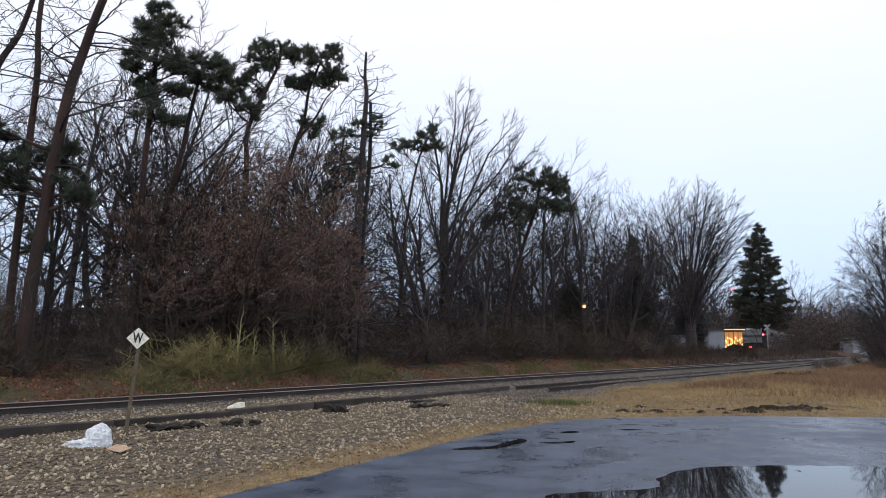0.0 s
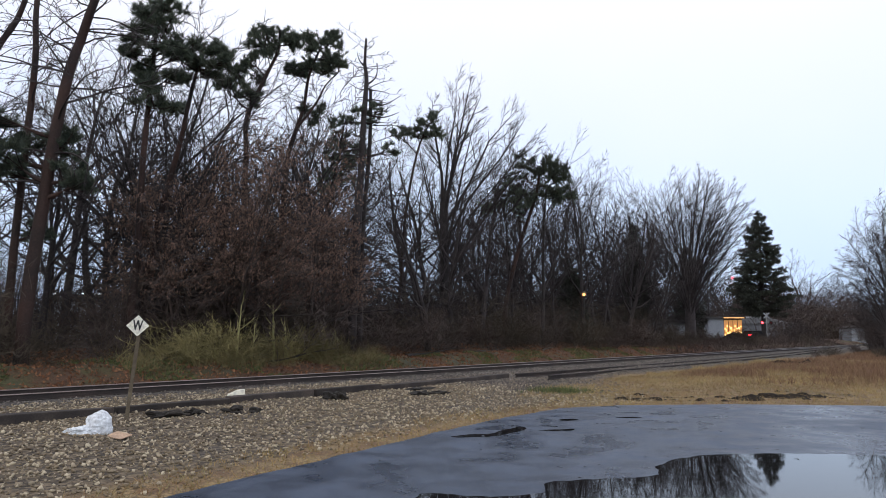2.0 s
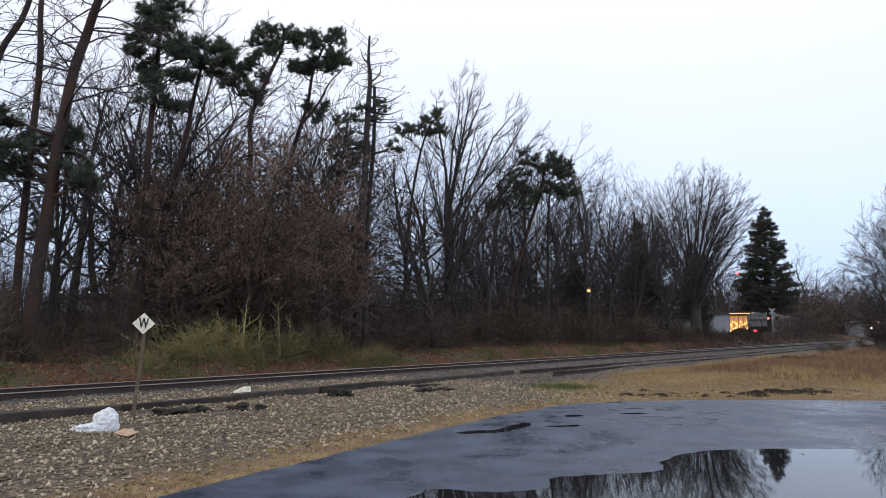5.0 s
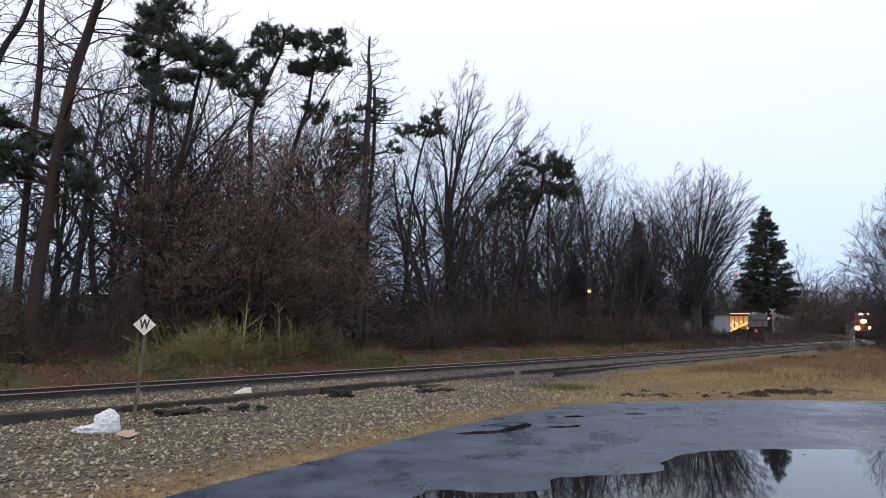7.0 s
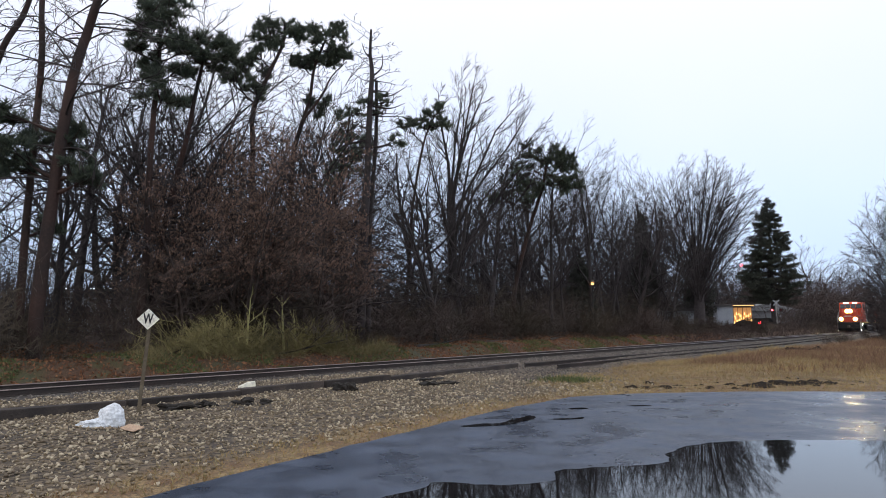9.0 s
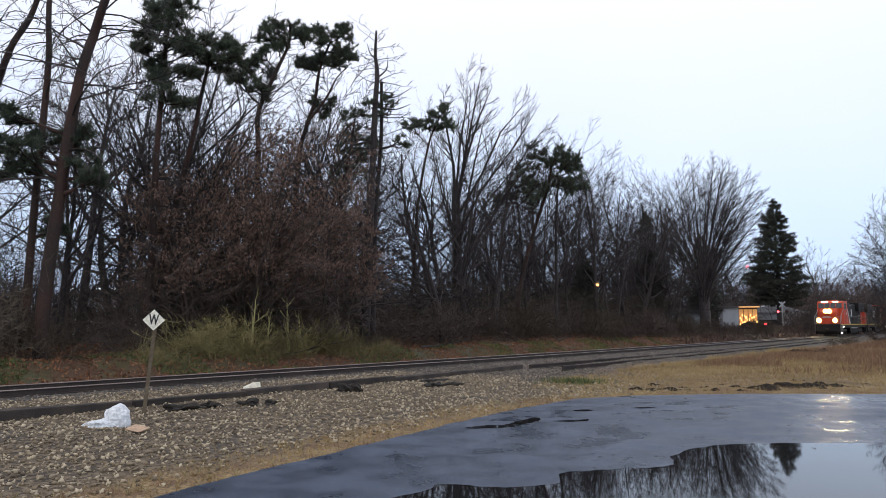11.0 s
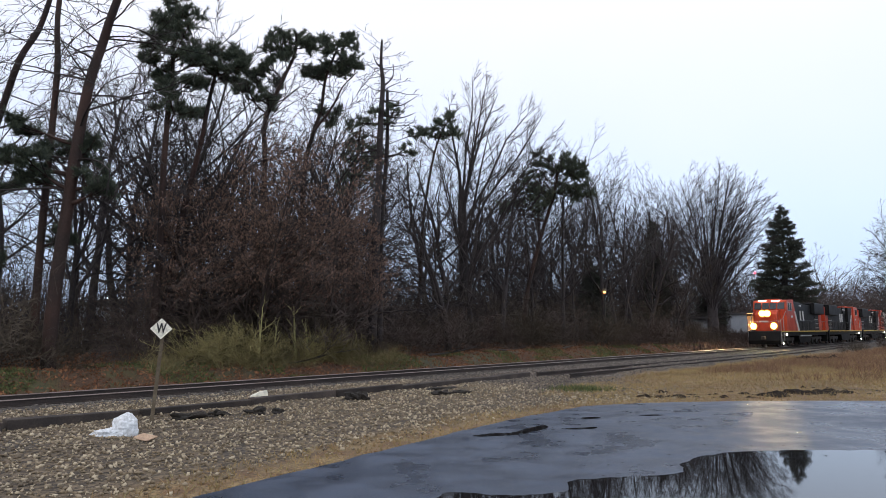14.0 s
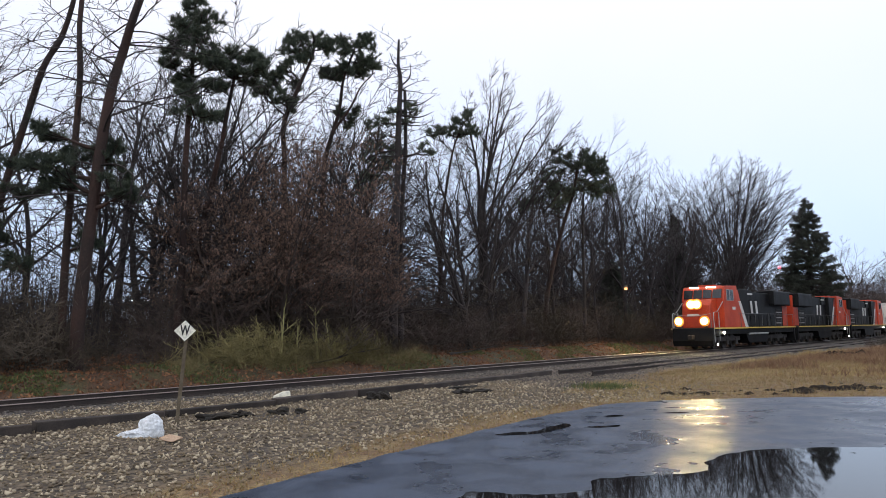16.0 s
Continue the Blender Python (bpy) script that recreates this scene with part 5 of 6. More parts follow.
    part("exhaust", box(-10.4, -9.6, -0.35, 0.35, 4.2, 4.5, 0.04), steel_dark, root)
    part("dynamic_brake", box(-9.2, -7.7, -1.1, 1.1, 3.5, 4.34, 0.06), paint_black, root)
    for y in (-1.0, 1.0):
        s = 1 if y > 0 else -1
        yy = 1.36 * s
        # red sweep behind the cab and the slanting white band
        bm = prism([(-5.0, 1.5), (-5.0, 4.2), (-5.55, 4.2), (-6.9, 1.5)], min(yy, yy - 0.02 * s), max(yy, yy + 0.008 * s))
        part("red_sweep", bm, paint_red, root, "red paint swept behind the cab")
        bm = prism([(-5.55, 3.4), (-6.05, 3.4), (-7.35, 1.5), (-6.75, 1.5)], min(yy, yy + 0.014 * s), max(yy, yy + 0.014 * s))
        part("white_band", bm, paint_white, root, "slanting white band")
        # emblem as two plain slanting blocks
        yy = 1.0 * s
        for x0 in (-9.25, -10.35):
            bm = prism([(x0, 2.5), (x0 + 0.16, 3.5), (x0 - 0.26, 3.5), (x0 - 0.42, 2.5)], yy - 0.012, yy + 0.012)
            part("emblem", bm, paint_white, hood, "white emblem as plain slanting blocks")
        part("lettering_bar", box(-9.4, -8.3, yy * 1.11 - 0.03, yy * 1.11 + 0.01, 3.95, 4.07), paint_white, root, "row of small white lettering as a bar")
        for i in range(6):
            part("louvre", box(-16.6, -15.2, yy - 0.04, yy + 0.04, 1.75 + 0.22 * i, 1.83 + 0.22 * i), steel_dark if i % 2 else rail_white, hood)
        for i in range(7):
            part("hood_door", box(-14.6 + 0.95 * i, -13.75 + 0.95 * i, yy - 0.015, yy + 0.015, 1.6, 2.35), paint_black, hood)
        # handrails
        posts = [(-5.6 - 1.55 * i) for i in range(9)]
        tube_part("handrail", [[(-5.2, 1.46 * s, 2.5), (-L + 0.7, 1.46 * s, 2.5)]] + [[(x, 1.46 * s, 1.49), (x, 1.46 * s, 2.5)] for x in posts], 0.017, handrail_grey, root, 5, "dull grey handrail")
        tube_part("grab_rail", [[(-0.5, 1.45 * s, 0.5), (-0.5, 1.45 * s, 2.5), (-1.2, 1.45 * s, 2.6), (-2.3, 1.45 * s, 3.3)], [(-1.4, 1.45 * s, 0.6), (-1.4, 1.45 * s, 2.55)]], 0.03, rail_white, root, 5, "white grab rail")
        for i in range(4):
            part("step", box(-1.35, -0.6, min(1.1 * s, 1.5 * s), max(1.1 * s, 1.5 * s), 0.35 + 0.3 * i, 0.39 + 0.3 * i), steel_dark, root)
        part("step_lamp", drum(0.09, 1.42 * s, 1.5 * s, "Y", 12), lamp_step, root, "lit step lamp").location = (-2.2, 0, 1.15)
        part("step_lamp", drum(0.07, 1.42 * s, 1.5 * s, "Y", 12), lamp_step, root, "lit step lamp").location = (-0.9, 0, 0.35)
    part("fuel_tank", prism([(-7.3, 0.5), (-7.0, 1.02), (-12.0, 1.02), (-11.7, 0.5), (-11.4, 0.32), (-7.6, 0.32)], -1.3, 1.3, 0.04), paint_black, root)
    part("tank_pipe", drum(0.07, -11.6, -7.4, "X", 8), rail_white, root).location = (0, 1.38, 1.0)
    part("pilot", prism([(-0.35, 0.25), (-0.2, 0.6), (-0.35, 1.45), (-0.55, 1.45), (-0.55, 0.25)], -1.4, 1.4, 0.02), paint_black, root)
    part("rear_pilot", box(-L + 0.2, -L + 0.4, -1.4, 1.4, 0.3, 1.45, 0.02), paint_black, root)
    part("coupler", box(-0.5, 0.18, -0.16, 0.16, 0.72, 1.0, 0.04), steel_dark, root)
    part("coupler", box(-L - 0.18, -L + 0.5, -0.16, 0.16, 0.72, 1.0, 0.04), steel_dark, root)
    tube_part("front_rail", [[(-0.4, -1.3, 1.49), (-0.4, -1.3, 2.45), (-0.4, -0.3, 2.3), (-0.4, 0.3, 2.3), (-0.4, 1.3, 2.45), (-0.4, 1.3, 1.49)]], 0.022, rail_white, root)
    bogie(root, -3.9, (-1.75, 0, 1.75))
    bogie(root, -15.1, (-1.75, 0, 1.75))
    return root


def hull_frame(x0, x1, y, z0, z1):
    bm = bmesh.new()
    for a, b_, c, d in ((x0 - 0.05, x0, z0 - 0.05, z1 + 0.05), (x1, x1 + 0.05, z0 - 0.05, z1 + 0.05), (x0, x1, z0 - 0.05, z0), (x0, x1, z1, z1 + 0.05)):
        add_box(bm, a, b_, y - 0.03, y + 0.03, c, d)
    bmesh.ops.recalc_face_normals(bm, faces=bm.faces)
    return bm


trailing = locomotive("black and red diesel locomotive running coupled behind")
second = copy_thing(trailing, Matrix())
lead = copy_thing(trailing, Matrix())
tagged(lead, "leading red and black diesel locomotive with blazing headlights")
# lamps that burn on the leading engine only
for y in (-0.2, 0.2):
    ob = part("headlight", drum(0.29, -0.35, 0.0, "X", 22), paint_black, lead, "headlight in a dark housing")
    ob.location = (-0.78, y, 3.12)
    part("lens", drum(0.22, 0.0, 0.02, "X", 22), lamp_main, ob, "blazing warm lens")
    # glowing discs added behind the lens stand in for its glare
    part("reflector", drum(0.30, -0.03, -0.004, "X", 22), halo_inner, ob, "yellow glowing disc added as the lamp's inner halo")
    part("bezel", drum(0.37, -0.06, -0.034, "X", 22), halo_outer, ob, "dim orange disc added as the lamp's outer halo")
for y in (-0.9, 0.9):
    ob = part("ditch_light", drum(0.29, -0.3, 0.0, "X", 22), paint_black, lead, "ditch light in a dark housing")
    ob.location = (-0.22, y, 1.95)
    part("lens", drum(0.21, 0.0, 0.02, "X", 22), lamp_main, ob, "blazing warm lens")
    # same added halo discs, yellow then orange, no part of the lamp
    part("reflector", drum(0.29, -0.03, -0.004, "X", 22), halo_inner, ob, "yellow glowing disc added as the lamp's inner halo")
    part("bezel", drum(0.36, -0.06, -0.034, "X", 22), halo_outer, ob, "dim orange disc added as the lamp's outer halo")
    part("bracket", box(-0.28, -0.12, -0.1, 0.1, -0.48, -0.26), steel_dark, ob)


def boxcar():
    root = tagged(empty("boxcar"), "pale grey ribbed freight car of the train", "freight car", "freight cars of the train")
    body = part("body", box(-17.0, -0.6, -1.45, 1.45, 1.1, 4.2, 0.03), paint_white, root)
    for y in (-1.45, 1.45):
        for i in range(18):
            part("rib", box(-16.8 + 0.93 * i, -16.7 + 0.93 * i, y - 0.05, y + 0.05, 1.15, 4.1), paint_white, body)
        part("side_sill", box(-17.0, -0.6, y - 0.06, y + 0.06, 0.85, 1.15), steel_dark, root)
        part("door", box(-10.2, -7.4, y - 0.09, y + 0.09, 1.15, 4.0, 0.01), paint_white, root)
        part("reporting_bar", box(-5.6, -3.2, y - 0.065, y + 0.065, 3.2, 3.45), steel_dark, body, "dark bar of lettering")
    part("roof", prism([(-17.0, 4.18), (-17.0, 4.28), (-0.6, 4.28), (-0.6, 4.18)], -1.5, 1.5), paint_white, root)
    part("coupler", box(-17.6, 0.0, -0.14, 0.14, 0.75, 1.0), steel_dark, root)
    bogie(root, -2.9, (-0.9, 0.9), 0.5)
    bogie(root, -14.7, (-0.9, 0.9), 0.5)
    return root


cars = [boxcar()]
for _ in range(5):
    cars.append(copy_thing(cars[0], Matrix()))

HEADING = track_turn + 180
RUN = np.polyfit((0, 2, 4, 6.5, 9, 11.5, 13.5, 15, 16), (160, 147, 132.5, 113.0, 93.9, 69.6, 49.8, 33.6, 22.9), 4)


def front_place(t):
    return float(np.polyval(RUN, t))


# (thing, metres its own front lies behind the train's front, runs reversed)
TRAIN = [(lead, 0.0, False), (second, 19.4 + 18.9, True), (trailing, 2 * 19.4 + 18.9, True)]
for i, c in enumerate(cars):
    TRAIN.append((c, 3 * 19.4 + 0.3 + i * 17.6, False))

# ---- whistle post ----
post_steel = mat("post_steel", (0.16, 0.13, 0.085), 0.7, 0.2, second=(0.10, 0.075, 0.05), scale=3, fine=30)
sign_white = mat("sign_white", (0.90, 0.88, 0.76), 0.5, second=(0.84, 0.81, 0.68), scale=3, fine=25, bump=0.05)
sign_black = plain("sign_black", (0.02, 0.02, 0.02), 0.6)
px, py = -5.96, 13.68
whistle = tagged(empty("whistle_post", pose(px, py, ground_z(px, py))), "leaning steel post with a white diamond W sign", "sign")
bm = box(-0.035, 0.035, -0.02, 0.02, -0.2, 1.86, 0.006)
post = part("post", bm, post_steel, whistle)
post.matrix_basis = pose(0, 0, 0, 0, 4.6, 23)
bm = box(-0.145, 0.145, -0.006, 0.006, -0.145, 0.145, 0.003)
board = part("sign_board", bm, sign_white, whistle, "white diamond sign board")
board.matrix_basis = pose(0.14, -0.05, 1.82, 0, 0, 23) @ pose(0, 0, 0, 0, 45 + 1, 0)
cu = bpy.data.curves.new("letter", "FONT")
cu.body, cu.size, cu.extrude, cu.align_x, cu.align_y = "W", 0.27, 0.002, "CENTER", "CENTER"
cu.offset = 0.008
tmp = bpy.data.objects.new("letter", cu)
letter_me = bpy.data.meshes.new_from_object(tmp)
letter_me.transform(Matrix.Rotation(radians(90), 4, "X"))
letter = part("letter", letter_me, sign_black, whistle, "black letter W")
letter.matrix_basis = pose(0.14, -0.05, 1.82, 0, 0, 23) @ pose(0, -0.012, 0, 0, 3, 0) @ Matrix.Diagonal((0.62, 1, 1, 1))
bpy.data.objects.remove(tmp)
rnd = random.Random(3)
tb = Tubes()
for q, d, ln in (((0.40, 0.12, 1.80), (1, 0.2, -0.1), 0.30), ((-0.02, 0, 1.48), (-1, 0, 0.35), 0.28), ((-0.02, 0, 1.5), (0.4, 0, 1), 0.25), ((-0.12, 0, 1.3), (0.7, 0, 0.55), 0.3)):
    grow(tb, Vector(q) - Vector(d).normalized() * 0.1, Vector(d).normalized(), ln + 0.1, 0.008, 0, [(3, 2, 40, 0.5, -0.02, 0.1, 0.4), (2, 0, 30, 0.5, 0, 0.1, 0.3)], rnd)
part("vine", tb.mesh("vine", twig_straw), None, whistle, "dry vine wound round the post")

# ---- litter beside the track ----
plastic_white = mat("plastic_white", (0.78, 0.80, 0.82), 0.35, second=(0.66, 0.70, 0.74), scale=4, fine=25, bump=0.08)
card_tan = mat("card_tan", (0.52, 0.36, 0.24), 0.8, second=(0.42, 0.29, 0.20), scale=4, fine=30)
foam_white = mat("foam_white", (0.90, 0.88, 0.76), 0.6, second=(0.84, 0.81, 0.66), scale=5, fine=8, bump=0.05)
black_rag = mat("black_rag", (0.022, 0.020, 0.018), 0.6, second=(0.040, 0.034, 0.028), scale=4, fine=25, bump=0.8, spec=0.15)


def crumpled(name, x, y, rx, ry, rz, turn, material, label, category, seed, rough=0.35, sub=4, lift=0.5, crinkle=0.3):
    bm = bmesh.new()
    bmesh.ops.create_icosphere(bm, subdivisions=sub, radius=1.0)
    for v in bm.verts:
        k = 1 + rough * noise.noise(v.co * 1.4 + Vector((seed, 0, 0))) + rough * 0.5 * abs(noise.noise(v.co * 4.0 + Vector((0, seed, 0)))) + rough * crinkle * noise.noise(v.co * 9.0 + Vector((0, 0, seed)))
        v.co = Vector((v.co.x * rx * k, v.co.y * ry * k, max(-0.75, v.co.z) * rz * k))
    ob = part(name, bm, material)
    ob.matrix_basis = pose(x, y, ground_z(x, y) + rz * lift, 0, 0, turn)
    return tagged(ob, label, category)


crumpled("plastic_bag", -5.70, 12.05, 0.22, 0.19, 0.25, 15, plastic_white, "crumpled white plastic bag on gravel", "bag", 3.0, 0.22, 4, 0.5, 0.06)
crumpled("plastic_bag", -5.88, 11.88, 0.24, 0.12, 0.08, 10, plastic_white, "flattened white plastic sheet on gravel", "bag", 7.0, 0.5)
bm = box(-0.16, 0.16, -0.11, 0.11, -0.006, 0.006, 0.002)
bmesh.ops.subdivide_edges(bm, edges=bm.edges, cuts=4, use_grid_fill=True)
for v in bm.verts:
    v.co.z += 0.10 * v.co.x * v.co.x * 4 + 0.012 * noise.noise(v.co * 9)
ob = part("cardboard", bm, card_tan)
ob.matrix_basis = pose(-5.12, 11.55, ground_z(-5.12, 11.55) + 0.045, 12, 6, -25)
tagged(ob, "bent piece of tan cardboard on gravel", "cardboard")
bm = prism([(-0.22, 0), (-0.2, 0.06), (0.02, 0.17), (0.2, 0.2), (0.23, 0.02)], -0.13, 0.13, 0.012)
ob = part("foam_box", bm, foam_white)
ob.matrix_basis = pose(-5.25, 18.5, 0.0, 0, 3, 20)
tagged(ob, "crushed pale foam food box beside the track", "box")
crumpled("paper_cup", -6.3, 31.5, 0.13, 0.1, 0.1, 0, foam_white, "crumpled white paper cup on the bank", "cup", 11, 0.3, 3)
for i, (x, y, rx, ry, rz, a) in enumerate(((-5.45, 14.35, 0.42, 0.16, 0.09, 30), (-5.0, 14.75, 0.25, 0.12, 0.07, 60), (-4.35, 15.15, 0.28, 0.14, 0.08, 10), (-3.95, 15.45, 0.22, 0.1, 0.06, 80), (-2.75, 18.5, 0.3, 0.16, 0.12, 40),
                                            (-2.55, 18.3, 0.2, 0.12, 0.14, 5), (-0.45, 19.6, 0.35, 0.15, 0.08, 40), (0.1, 20.2, 0.3, 0.12, 0.06, 20), (-0.6, 21.4, 0.5, 0.18, 0.08, 45))):
    crumpled("debris", x, y, rx * 0.72, ry, rz, a, black_rag, "dark wet torn debris lying on gravel", "debris", 20 + i, 1.0, 3, 0.35)


def churned_mud(x0, x1, y0, y1, tilt, rise, seed, label, cut=0.5):
    """A low ridge of turned soil; where it dips under the grass its outline breaks up."""
    nx, ny = int((x1 - x0) / 0.07), int((y1 - y0) / 0.07)
    vs, fs = [], []
    for i in range(nx + 1):
        for j in range(ny + 1):
            u, w = i / nx, j / ny
            x, y = x0 + (x1 - x0) * u, y0 + (y1 - y0) * w + tilt * (x1 - x0) * u
            q = Vector((x, y, seed))
            h = 0.55 * noise.noise(q * 1.1) + 0.5 * noise.noise(q * 2.9) + 0.35 * abs(noise.noise(q * 6.5))
            fall = 1 - (2 * u - 1) ** 4 - 0.9 * abs(2 * w - 1)
            vs.append((x, y, ground_z(x, y) + rise * (1.5 * h + 0.5 * fall - cut)))
    for i in range(nx):
        for j in range(ny):
            a = i * (ny + 1) + j
            fs.append((a, a + ny + 1, a + ny + 2, a + 1))
    return tagged(new("churned_mud", mesh_of("churned_mud", vs, fs, wet_soil)), label, "mud")


churned_mud(4.4, 11.6, 17.9, 19.9, 0.10, 0.15, 3, "dark churned mud along the grass edge", 0.54)
churned_mud(17.6, 21.0, 37.6, 39.4, 0.05, 0.34, 5, "dark heap of turned soil on the field", 0.3)
x, y = 3.6, 21.0
rng = np.random.default_rng(5)
c = np.array([(x + 0.45 * rng.normal(), y + 0.35 * rng.normal(), ground_z(x, y)) for _ in range(260)])
tagged(new("weed_tuft", tri_mesh("weed_tuft", blades(c, rng, 6, 0.17, 0.02, 0.8, 0.7), leaf_green)), "yellow-green weed tuft growing in gravel", "weeds")

# ---- buildings, crossing and lamps beyond the wood ----
siding_grey = mat("siding_grey", (0.30, 0.31, 0.32), 0.7, second=(0.24, 0.25, 0.26), scale=1, fine=12)
siding_white = mat("siding_white", (0.38, 0.41, 0.45), 0.7, second=(0.31, 0.34, 0.38), scale=1, fine=12)
roof_dark = mat("roof_dark", (0.05, 0.048, 0.05), 0.8, second=(0.075, 0.07, 0.07), scale=1, fine=12)
brick_brown = mat("brick_brown", (0.20, 0.12, 0.09), 0.8, second=(0.14, 0.09, 0.07), scale=1, fine=10)
lamp_window = glow("lit_window_glow", (1.0, 0.50, 0.17), 1.3)
pane_dim = glow("dim_window_glow", (0.9, 0.42, 0.13), 0.22)
lamp_string = glow("light_string_glow", (1.0, 0.62, 0.20), 2.6)
lamp_warm = glow("street_lamp_glow", (1.0, 0.42, 0.13), 3.5)
lamp_red = glow("red_signal_glow", (1.0, 0.03, 0.04), 16.0)
lens_red = plain("unlit_red_lens", (0.10, 0.008, 0.008), 0.2)
lamp_white = glow("white_lamp_glow", (0.9, 0.95, 1.0), 2.2)


def house(name, x, y, z, turn, w, d, h, wall, roof, label, openings=(), rise=0.9):
    """openings: (x0, x1, z0, z1, material, part name) on the front."""
    root = tagged(empty(name, pose(x, y, z, 0, 0, turn)), label, "house")
    body = part("wall", box(0, w, 0, d, -1.0, h), wall, root)
    part("roof", prism([(-0.3, h), (-0.3, h + 0.15), (w / 2, h + rise), (w + 0.3, h + 0.15), (w + 0.3, h)], -0.35, d + 0.35), roof, root)
    for x0, x1, z0, z1, m, nm in openings:
        o = part(nm, box(x0, x1, -0.05, 0.02, z0, z1), m, body)
        fr = bmesh.new()
        for a, b_, c, e in ((x0 - 0.08, x0, z0 - 0.08, z1 + 0.08), (x1, x1 + 0.08, z0 - 0.08, z1 + 0.08), (x0, x1, z0 - 0.08, z0), (x0, x1, z1, z1 + 0.08)):
            add_box(fr, a, b_, -0.08, 0.02, c, e)
        bmesh.ops.recalc_face_normals(fr, faces=fr.faces)
        part("frame", fr, siding_white, o)
    return root


# low shop whose lit front is seen past the big tree
shop = tagged(empty("shop", pose(38.9, 95.0, ground_z(38.9, 95), 0, 0, -14)), "low flat-roofed shop with a brightly lit window front", "shop")
wall = part("wall", box(-2.0, 0.0, 0, 5, -0.5, 3.0), siding_white, shop)
part("side_wall", box(0.0, 2.4, 0.25, 5, -0.5, 3.0), brick_brown, shop)
part("roof", box(-2.9, 2.8, -0.3, 5.3, 3.0, 3.22, 0.03), roof_dark, shop)
part("awning_light", box(0.0, 2.6, -0.34, -0.3, 3.02, 3.12), lamp_window, shop, "lit strip under the roof edge")
for i in range(4):
    pn = part("window_pane", box(0.10 + 0.58 * i, 0.60 + 0.58 * i, 0.18, 0.25, 0.5, 2.8), pane_dim, wall, "dimly lit window pane")
    for k in range(5):
        x0, z0 = 0.12 + 0.58 * i + 0.30 * ((k * 2 + i) % 3) / 2, 0.62 + 0.30 * k
        part("light_string", box(x0, x0 + 0.10 + 0.08 * (k % 2), 0.15, 0.18, z0, z0 + 0.30 - 0.12 * ((k + i) % 2)), lamp_string, pn, "glowing string of warm lights")
bm = box(-0.75, 0.0, -0.06, 0.0, 0.4, 1.3, 0.01)
part("notice", bm, siding_white, wall, "white notice board on the wall")
for i in range(46):
    p = track_point(44 + 66 * rnd.random(), 3.6 + 5.0 * rnd.random())
    standing("shrub", brush_me[i % 4], p.x, p.y, 0.3 + 0.4 * rnd.random(), rnd.random() * 360, "low dark brush on the bank of the railway", "shrub", "low brush along the railway")

crumpled("soil_mound", 39.2, 92.0, 1.5, 1.0, 0.7, 10, wet_soil, "dark mound of soil beside the track", "mound", 90, 0.3, 4, 0.35)
house("house", 24.3, 84.0, ground_z(25, 84), -6, 5.8, 5, 2.2, siding_grey, roof_dark, "low grey shed-like house behind the trees", ((0.3, 1.3, 0.9, 1.8, siding_white, "window"), (4.6, 5.3, 0.1, 1.7, siding_white, "door")), 0.5)
house("house", -30.5, 55.0, ground_z(-28, 55), 12, 7.5, 6, 3.0, siding_white, roof_dark, "pale house behind the wood", ((1.0, 2.2, 1.2, 2.2, cab_glass, "window"), (3.6, 4.6, 1.0, 2.1, cab_glass, "window")), 0.8)
part("gutter_light", box(-30.2, -25.6, 54.4, 54.45, 4.55, 4.62), lamp_white, bpy.data.objects["house.001"]).matrix_parent_inverse = bpy.data.objects["house.001"].matrix_basis.inverted()
house("house", 2.6, 70.0, ground_z(4, 70), 0, 4.5, 5, 2.6, siding_grey, roof_dark, "house with a lit window row behind the wood", tuple((0.55 + 0.62 * i, 1.0 + 0.62 * i, 1.0, 1.4, lamp_white, "window") for i in range(4)), 0.6)
house("house", 52.5, 128.0, ground_z(52, 128), 0, 12.5, 8, 2.8, siding_grey, siding_grey, "long pale house beyond the crossing", tuple((1.2 + 2.2 * i, 2.2 + 2.2 * i, 1.0, 2.2, siding_grey, "window") for i in range(5)), 1.4)

house("shed", 84.2, 142.0, ground_z(85, 142), 8, 3.6, 3.6, 2.7, siding_white, roof_dark, "small pale shed beside the far line", ((1.2, 2.2, 0.1, 2.1, siding_grey, "door"),), 0.5)


def crossing_signal(x, y, turn):
    root = tagged(empty("crossing_signal", pose(x, y, ground_z(x, y), 0, 0, turn)), "white railway crossing signal with red flashing lamps", "signal", "crossing signals")
    part("mast", drum(0.07, 0.0, 4.2, "Z", 10), rail_white, root)
    part("base", box(-0.3, 0.3, -0.3, 0.3, -0.2, 0.25, 0.03), siding_grey, root)
    for a in (45, -45):
        part("crossbuck", box(-0.6, 0.6, -0.02, 0.02, -0.08, 0.08), siding_white, root, "white crossbuck board").matrix_basis = pose(0, -0.1 - 0.0004 * a, 3.75, 0, a, 0)
    part("crossarm", box(-0.75, 0.75, -0.05, 0.05, 2.62, 2.72), rail_white, root)
    for u in (-0.6, 0.6):
        h = part("lamp_hood", drum(0.28, -0.1, 0.0, "Y", 16), sign_black, root)
        h.location = (u, 0, 2.67)
        part("lens", drum(0.15, -0.14, -0.1, "Y", 16), lamp_red if u < 0 else lens_red, h, "red signal lens")
    return root


crossing_signal(50.6, 107.3, -25)


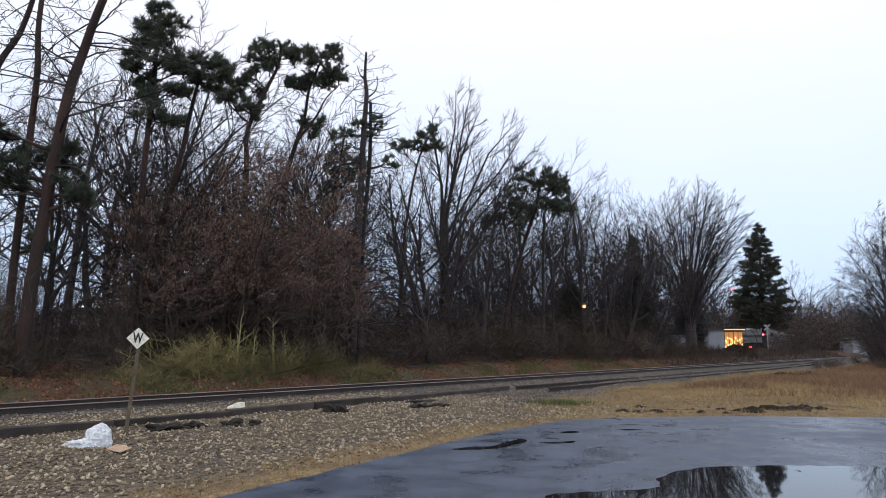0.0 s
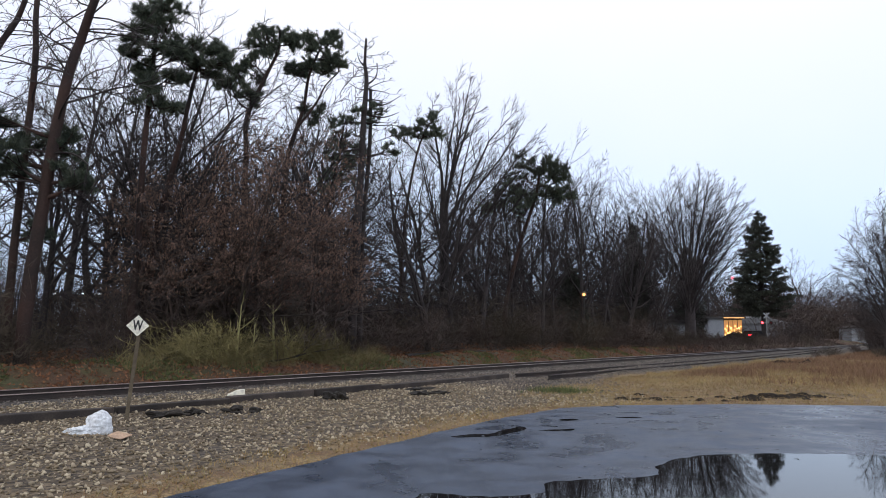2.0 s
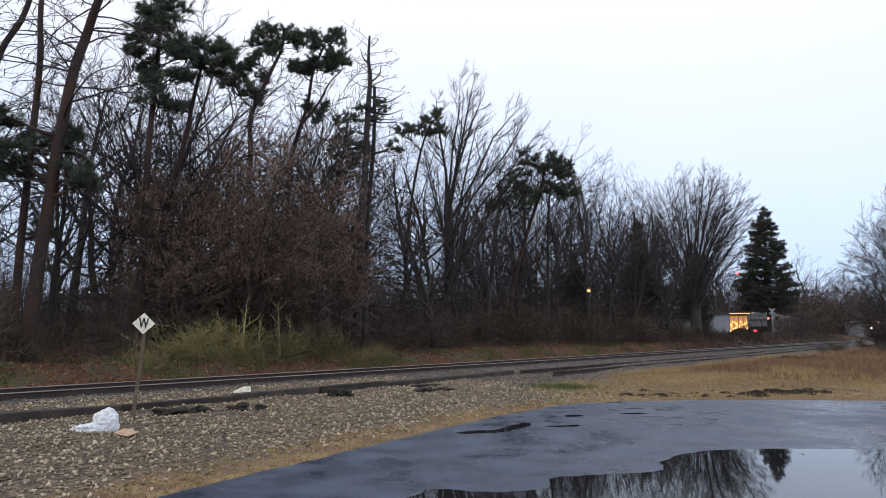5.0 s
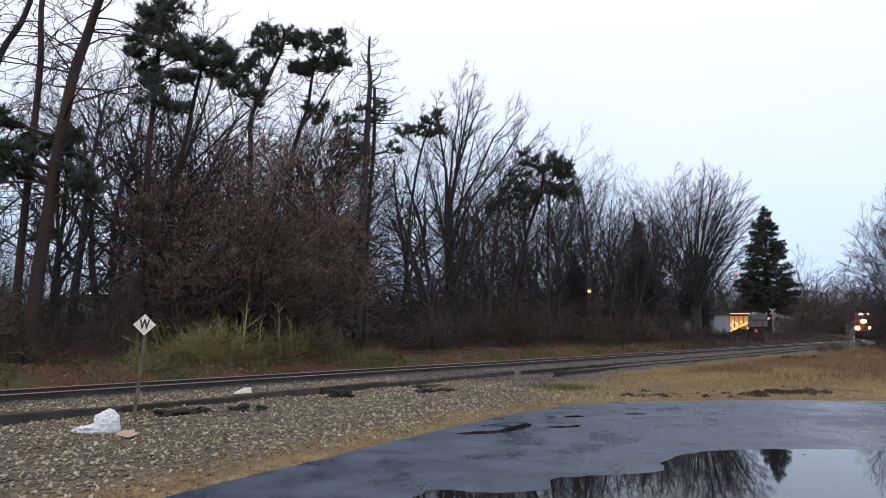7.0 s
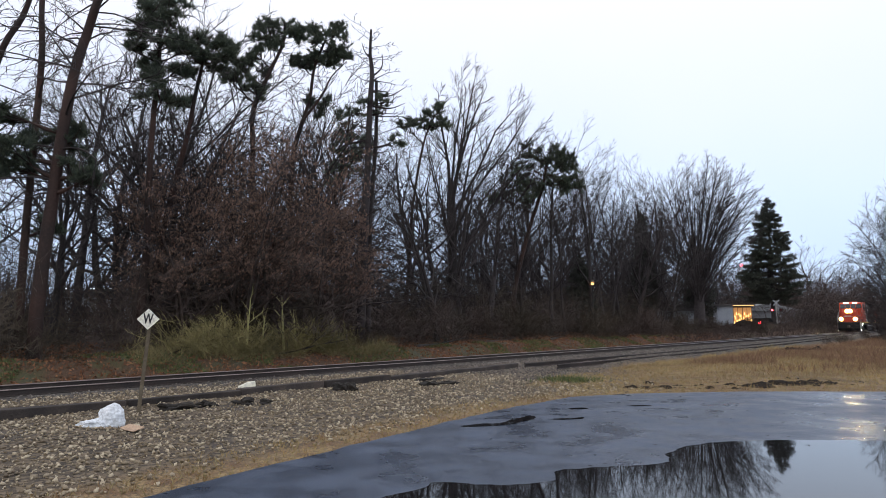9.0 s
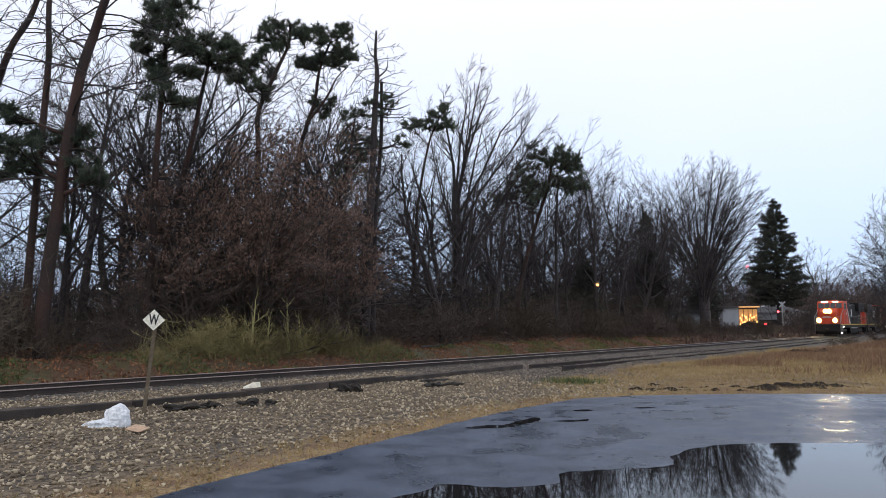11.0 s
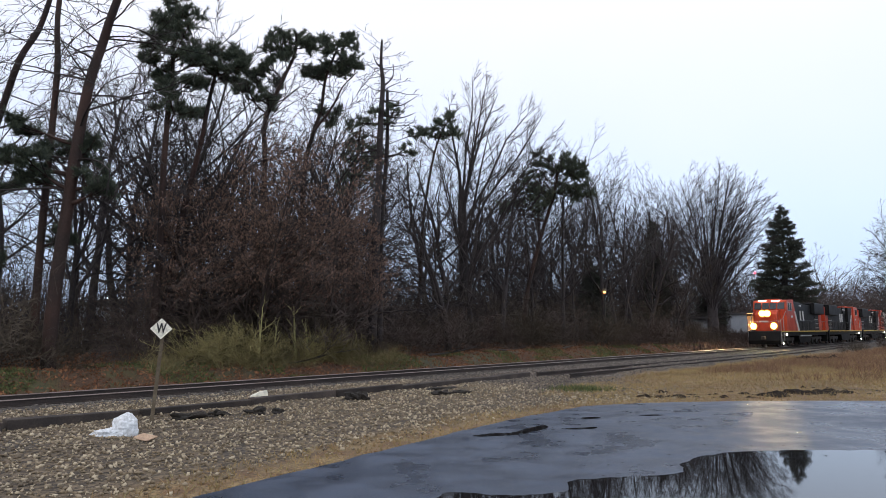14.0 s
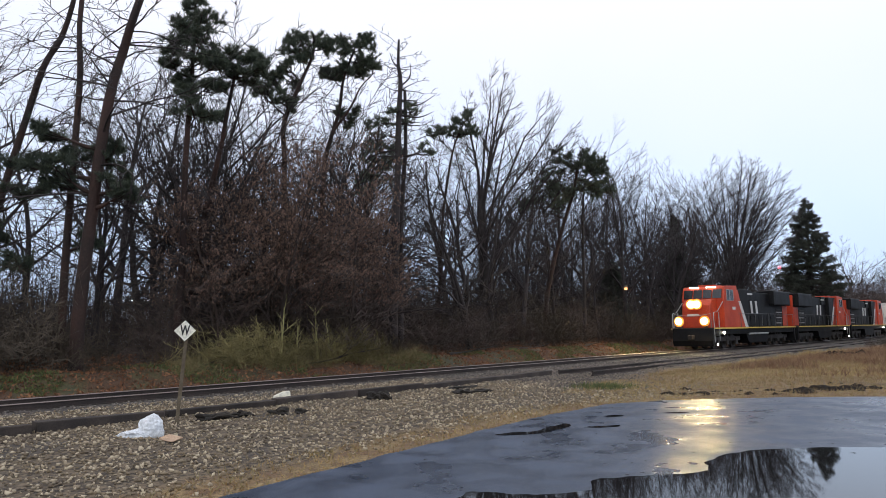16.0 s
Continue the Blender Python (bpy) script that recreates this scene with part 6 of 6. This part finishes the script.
def parked_car(x, y, turn, paint, label):
    root = tagged(empty("car", pose(x, y, ground_z(x, y), 0, 0, turn)), label, "car", "cars at the crossing")
    side = [(-2.2, 0.35), (-2.25, 0.85), (-1.9, 1.0), (-1.5, 1.45), (0.3, 1.5), (1.0, 1.0), (2.1, 0.85), (2.2, 0.35)]
    part("body", prism(side, -0.85, 0.85, 0.06), paint, root)
    part("rear_window", box(-1.86, -1.6, -0.6, 0.6, 1.05, 1.38), cab_glass, root)
    for y_ in (-0.62, 0.62):
        part("tail_lamp", box(-2.32, -2.2, y_ - 0.2, y_ + 0.2, 0.66, 0.9, 0.02), lamp_red, root, "lit red tail lamp")
    for x_ in (-1.4, 1.4):
        for y_ in (-0.86, 0.7):
            part("wheel", drum(0.33, y_, y_ + 0.16, "Y", 16), sign_black, root).location = (x_, 0, 0.33)
    return root


parked_car(50.2, 110.6, 32, paint_black, "dark car waiting with red tail lamps at the crossing")

lamp = tagged(empty("street_lamp", pose(11.95, 57.0, ground_z(11.95, 57))), "lamp post with a warm light among the trees", "street lamp")
part("pole", drum(0.05, -0.2, 4.4, "Z", 8), sign_black, lamp)
part("lamp_head", drum(0.2, 4.3, 4.5, "Z", 14, 0.1), post_steel, lamp)
part("bulb", drum(0.11, 4.12, 4.3, "Z", 14), lamp_warm, lamp, "glowing warm bulb")
mast = tagged(empty("radio_mast", pose(68.0, 160.0, ground_z(68, 160))), "slim lattice mast with a red warning lamp", "mast")
tube_part("lattice", [[(dx, dy, -0.2), (dx * 0.5, dy * 0.5, 13.8)] for dx, dy in ((0.3, 0), (-0.3, 0.2), (-0.3, -0.2))], 0.04, post_steel, mast)
part("warning_lamp", drum(0.22, 13.8, 14.15, "Z", 12), lamp_red, mast, "red warning lamp")


# ---- what moves ----
def motions():
    times = [0, 0.1] + [0.5 * i for i in range(1, 32)] + [15.9, 16]
    turn_step = 2 / 30
    for thing, behind, reversed_run in TRAIN:
        rows = []
        for t in times:
            p = track_point(front_place(t) + behind, 0, RAIL_TOP)
            rows.append((t, pose(p.x, p.y, p.z, 0, 0, HEADING + (180 if reversed_run else 0))))
        walk(thing, rows)
    for thing, behind, reversed_run in TRAIN[:3]:
        sign = -1 if reversed_run else 1
        for ob in thing.children_recursive:
            if "roll_radius" in ob:
                x, r = ob.location.x, ob["roll_radius"]
                rows = []
                for i in range(241):
                    a = math.degrees((front_place(0) - front_place(i * turn_step)) / r) * sign
                    rows.append((i * turn_step, pose(x, 0, r) @ Matrix.Rotation(radians(a), 4, "Y")))
                walk(ob, rows)


motions()
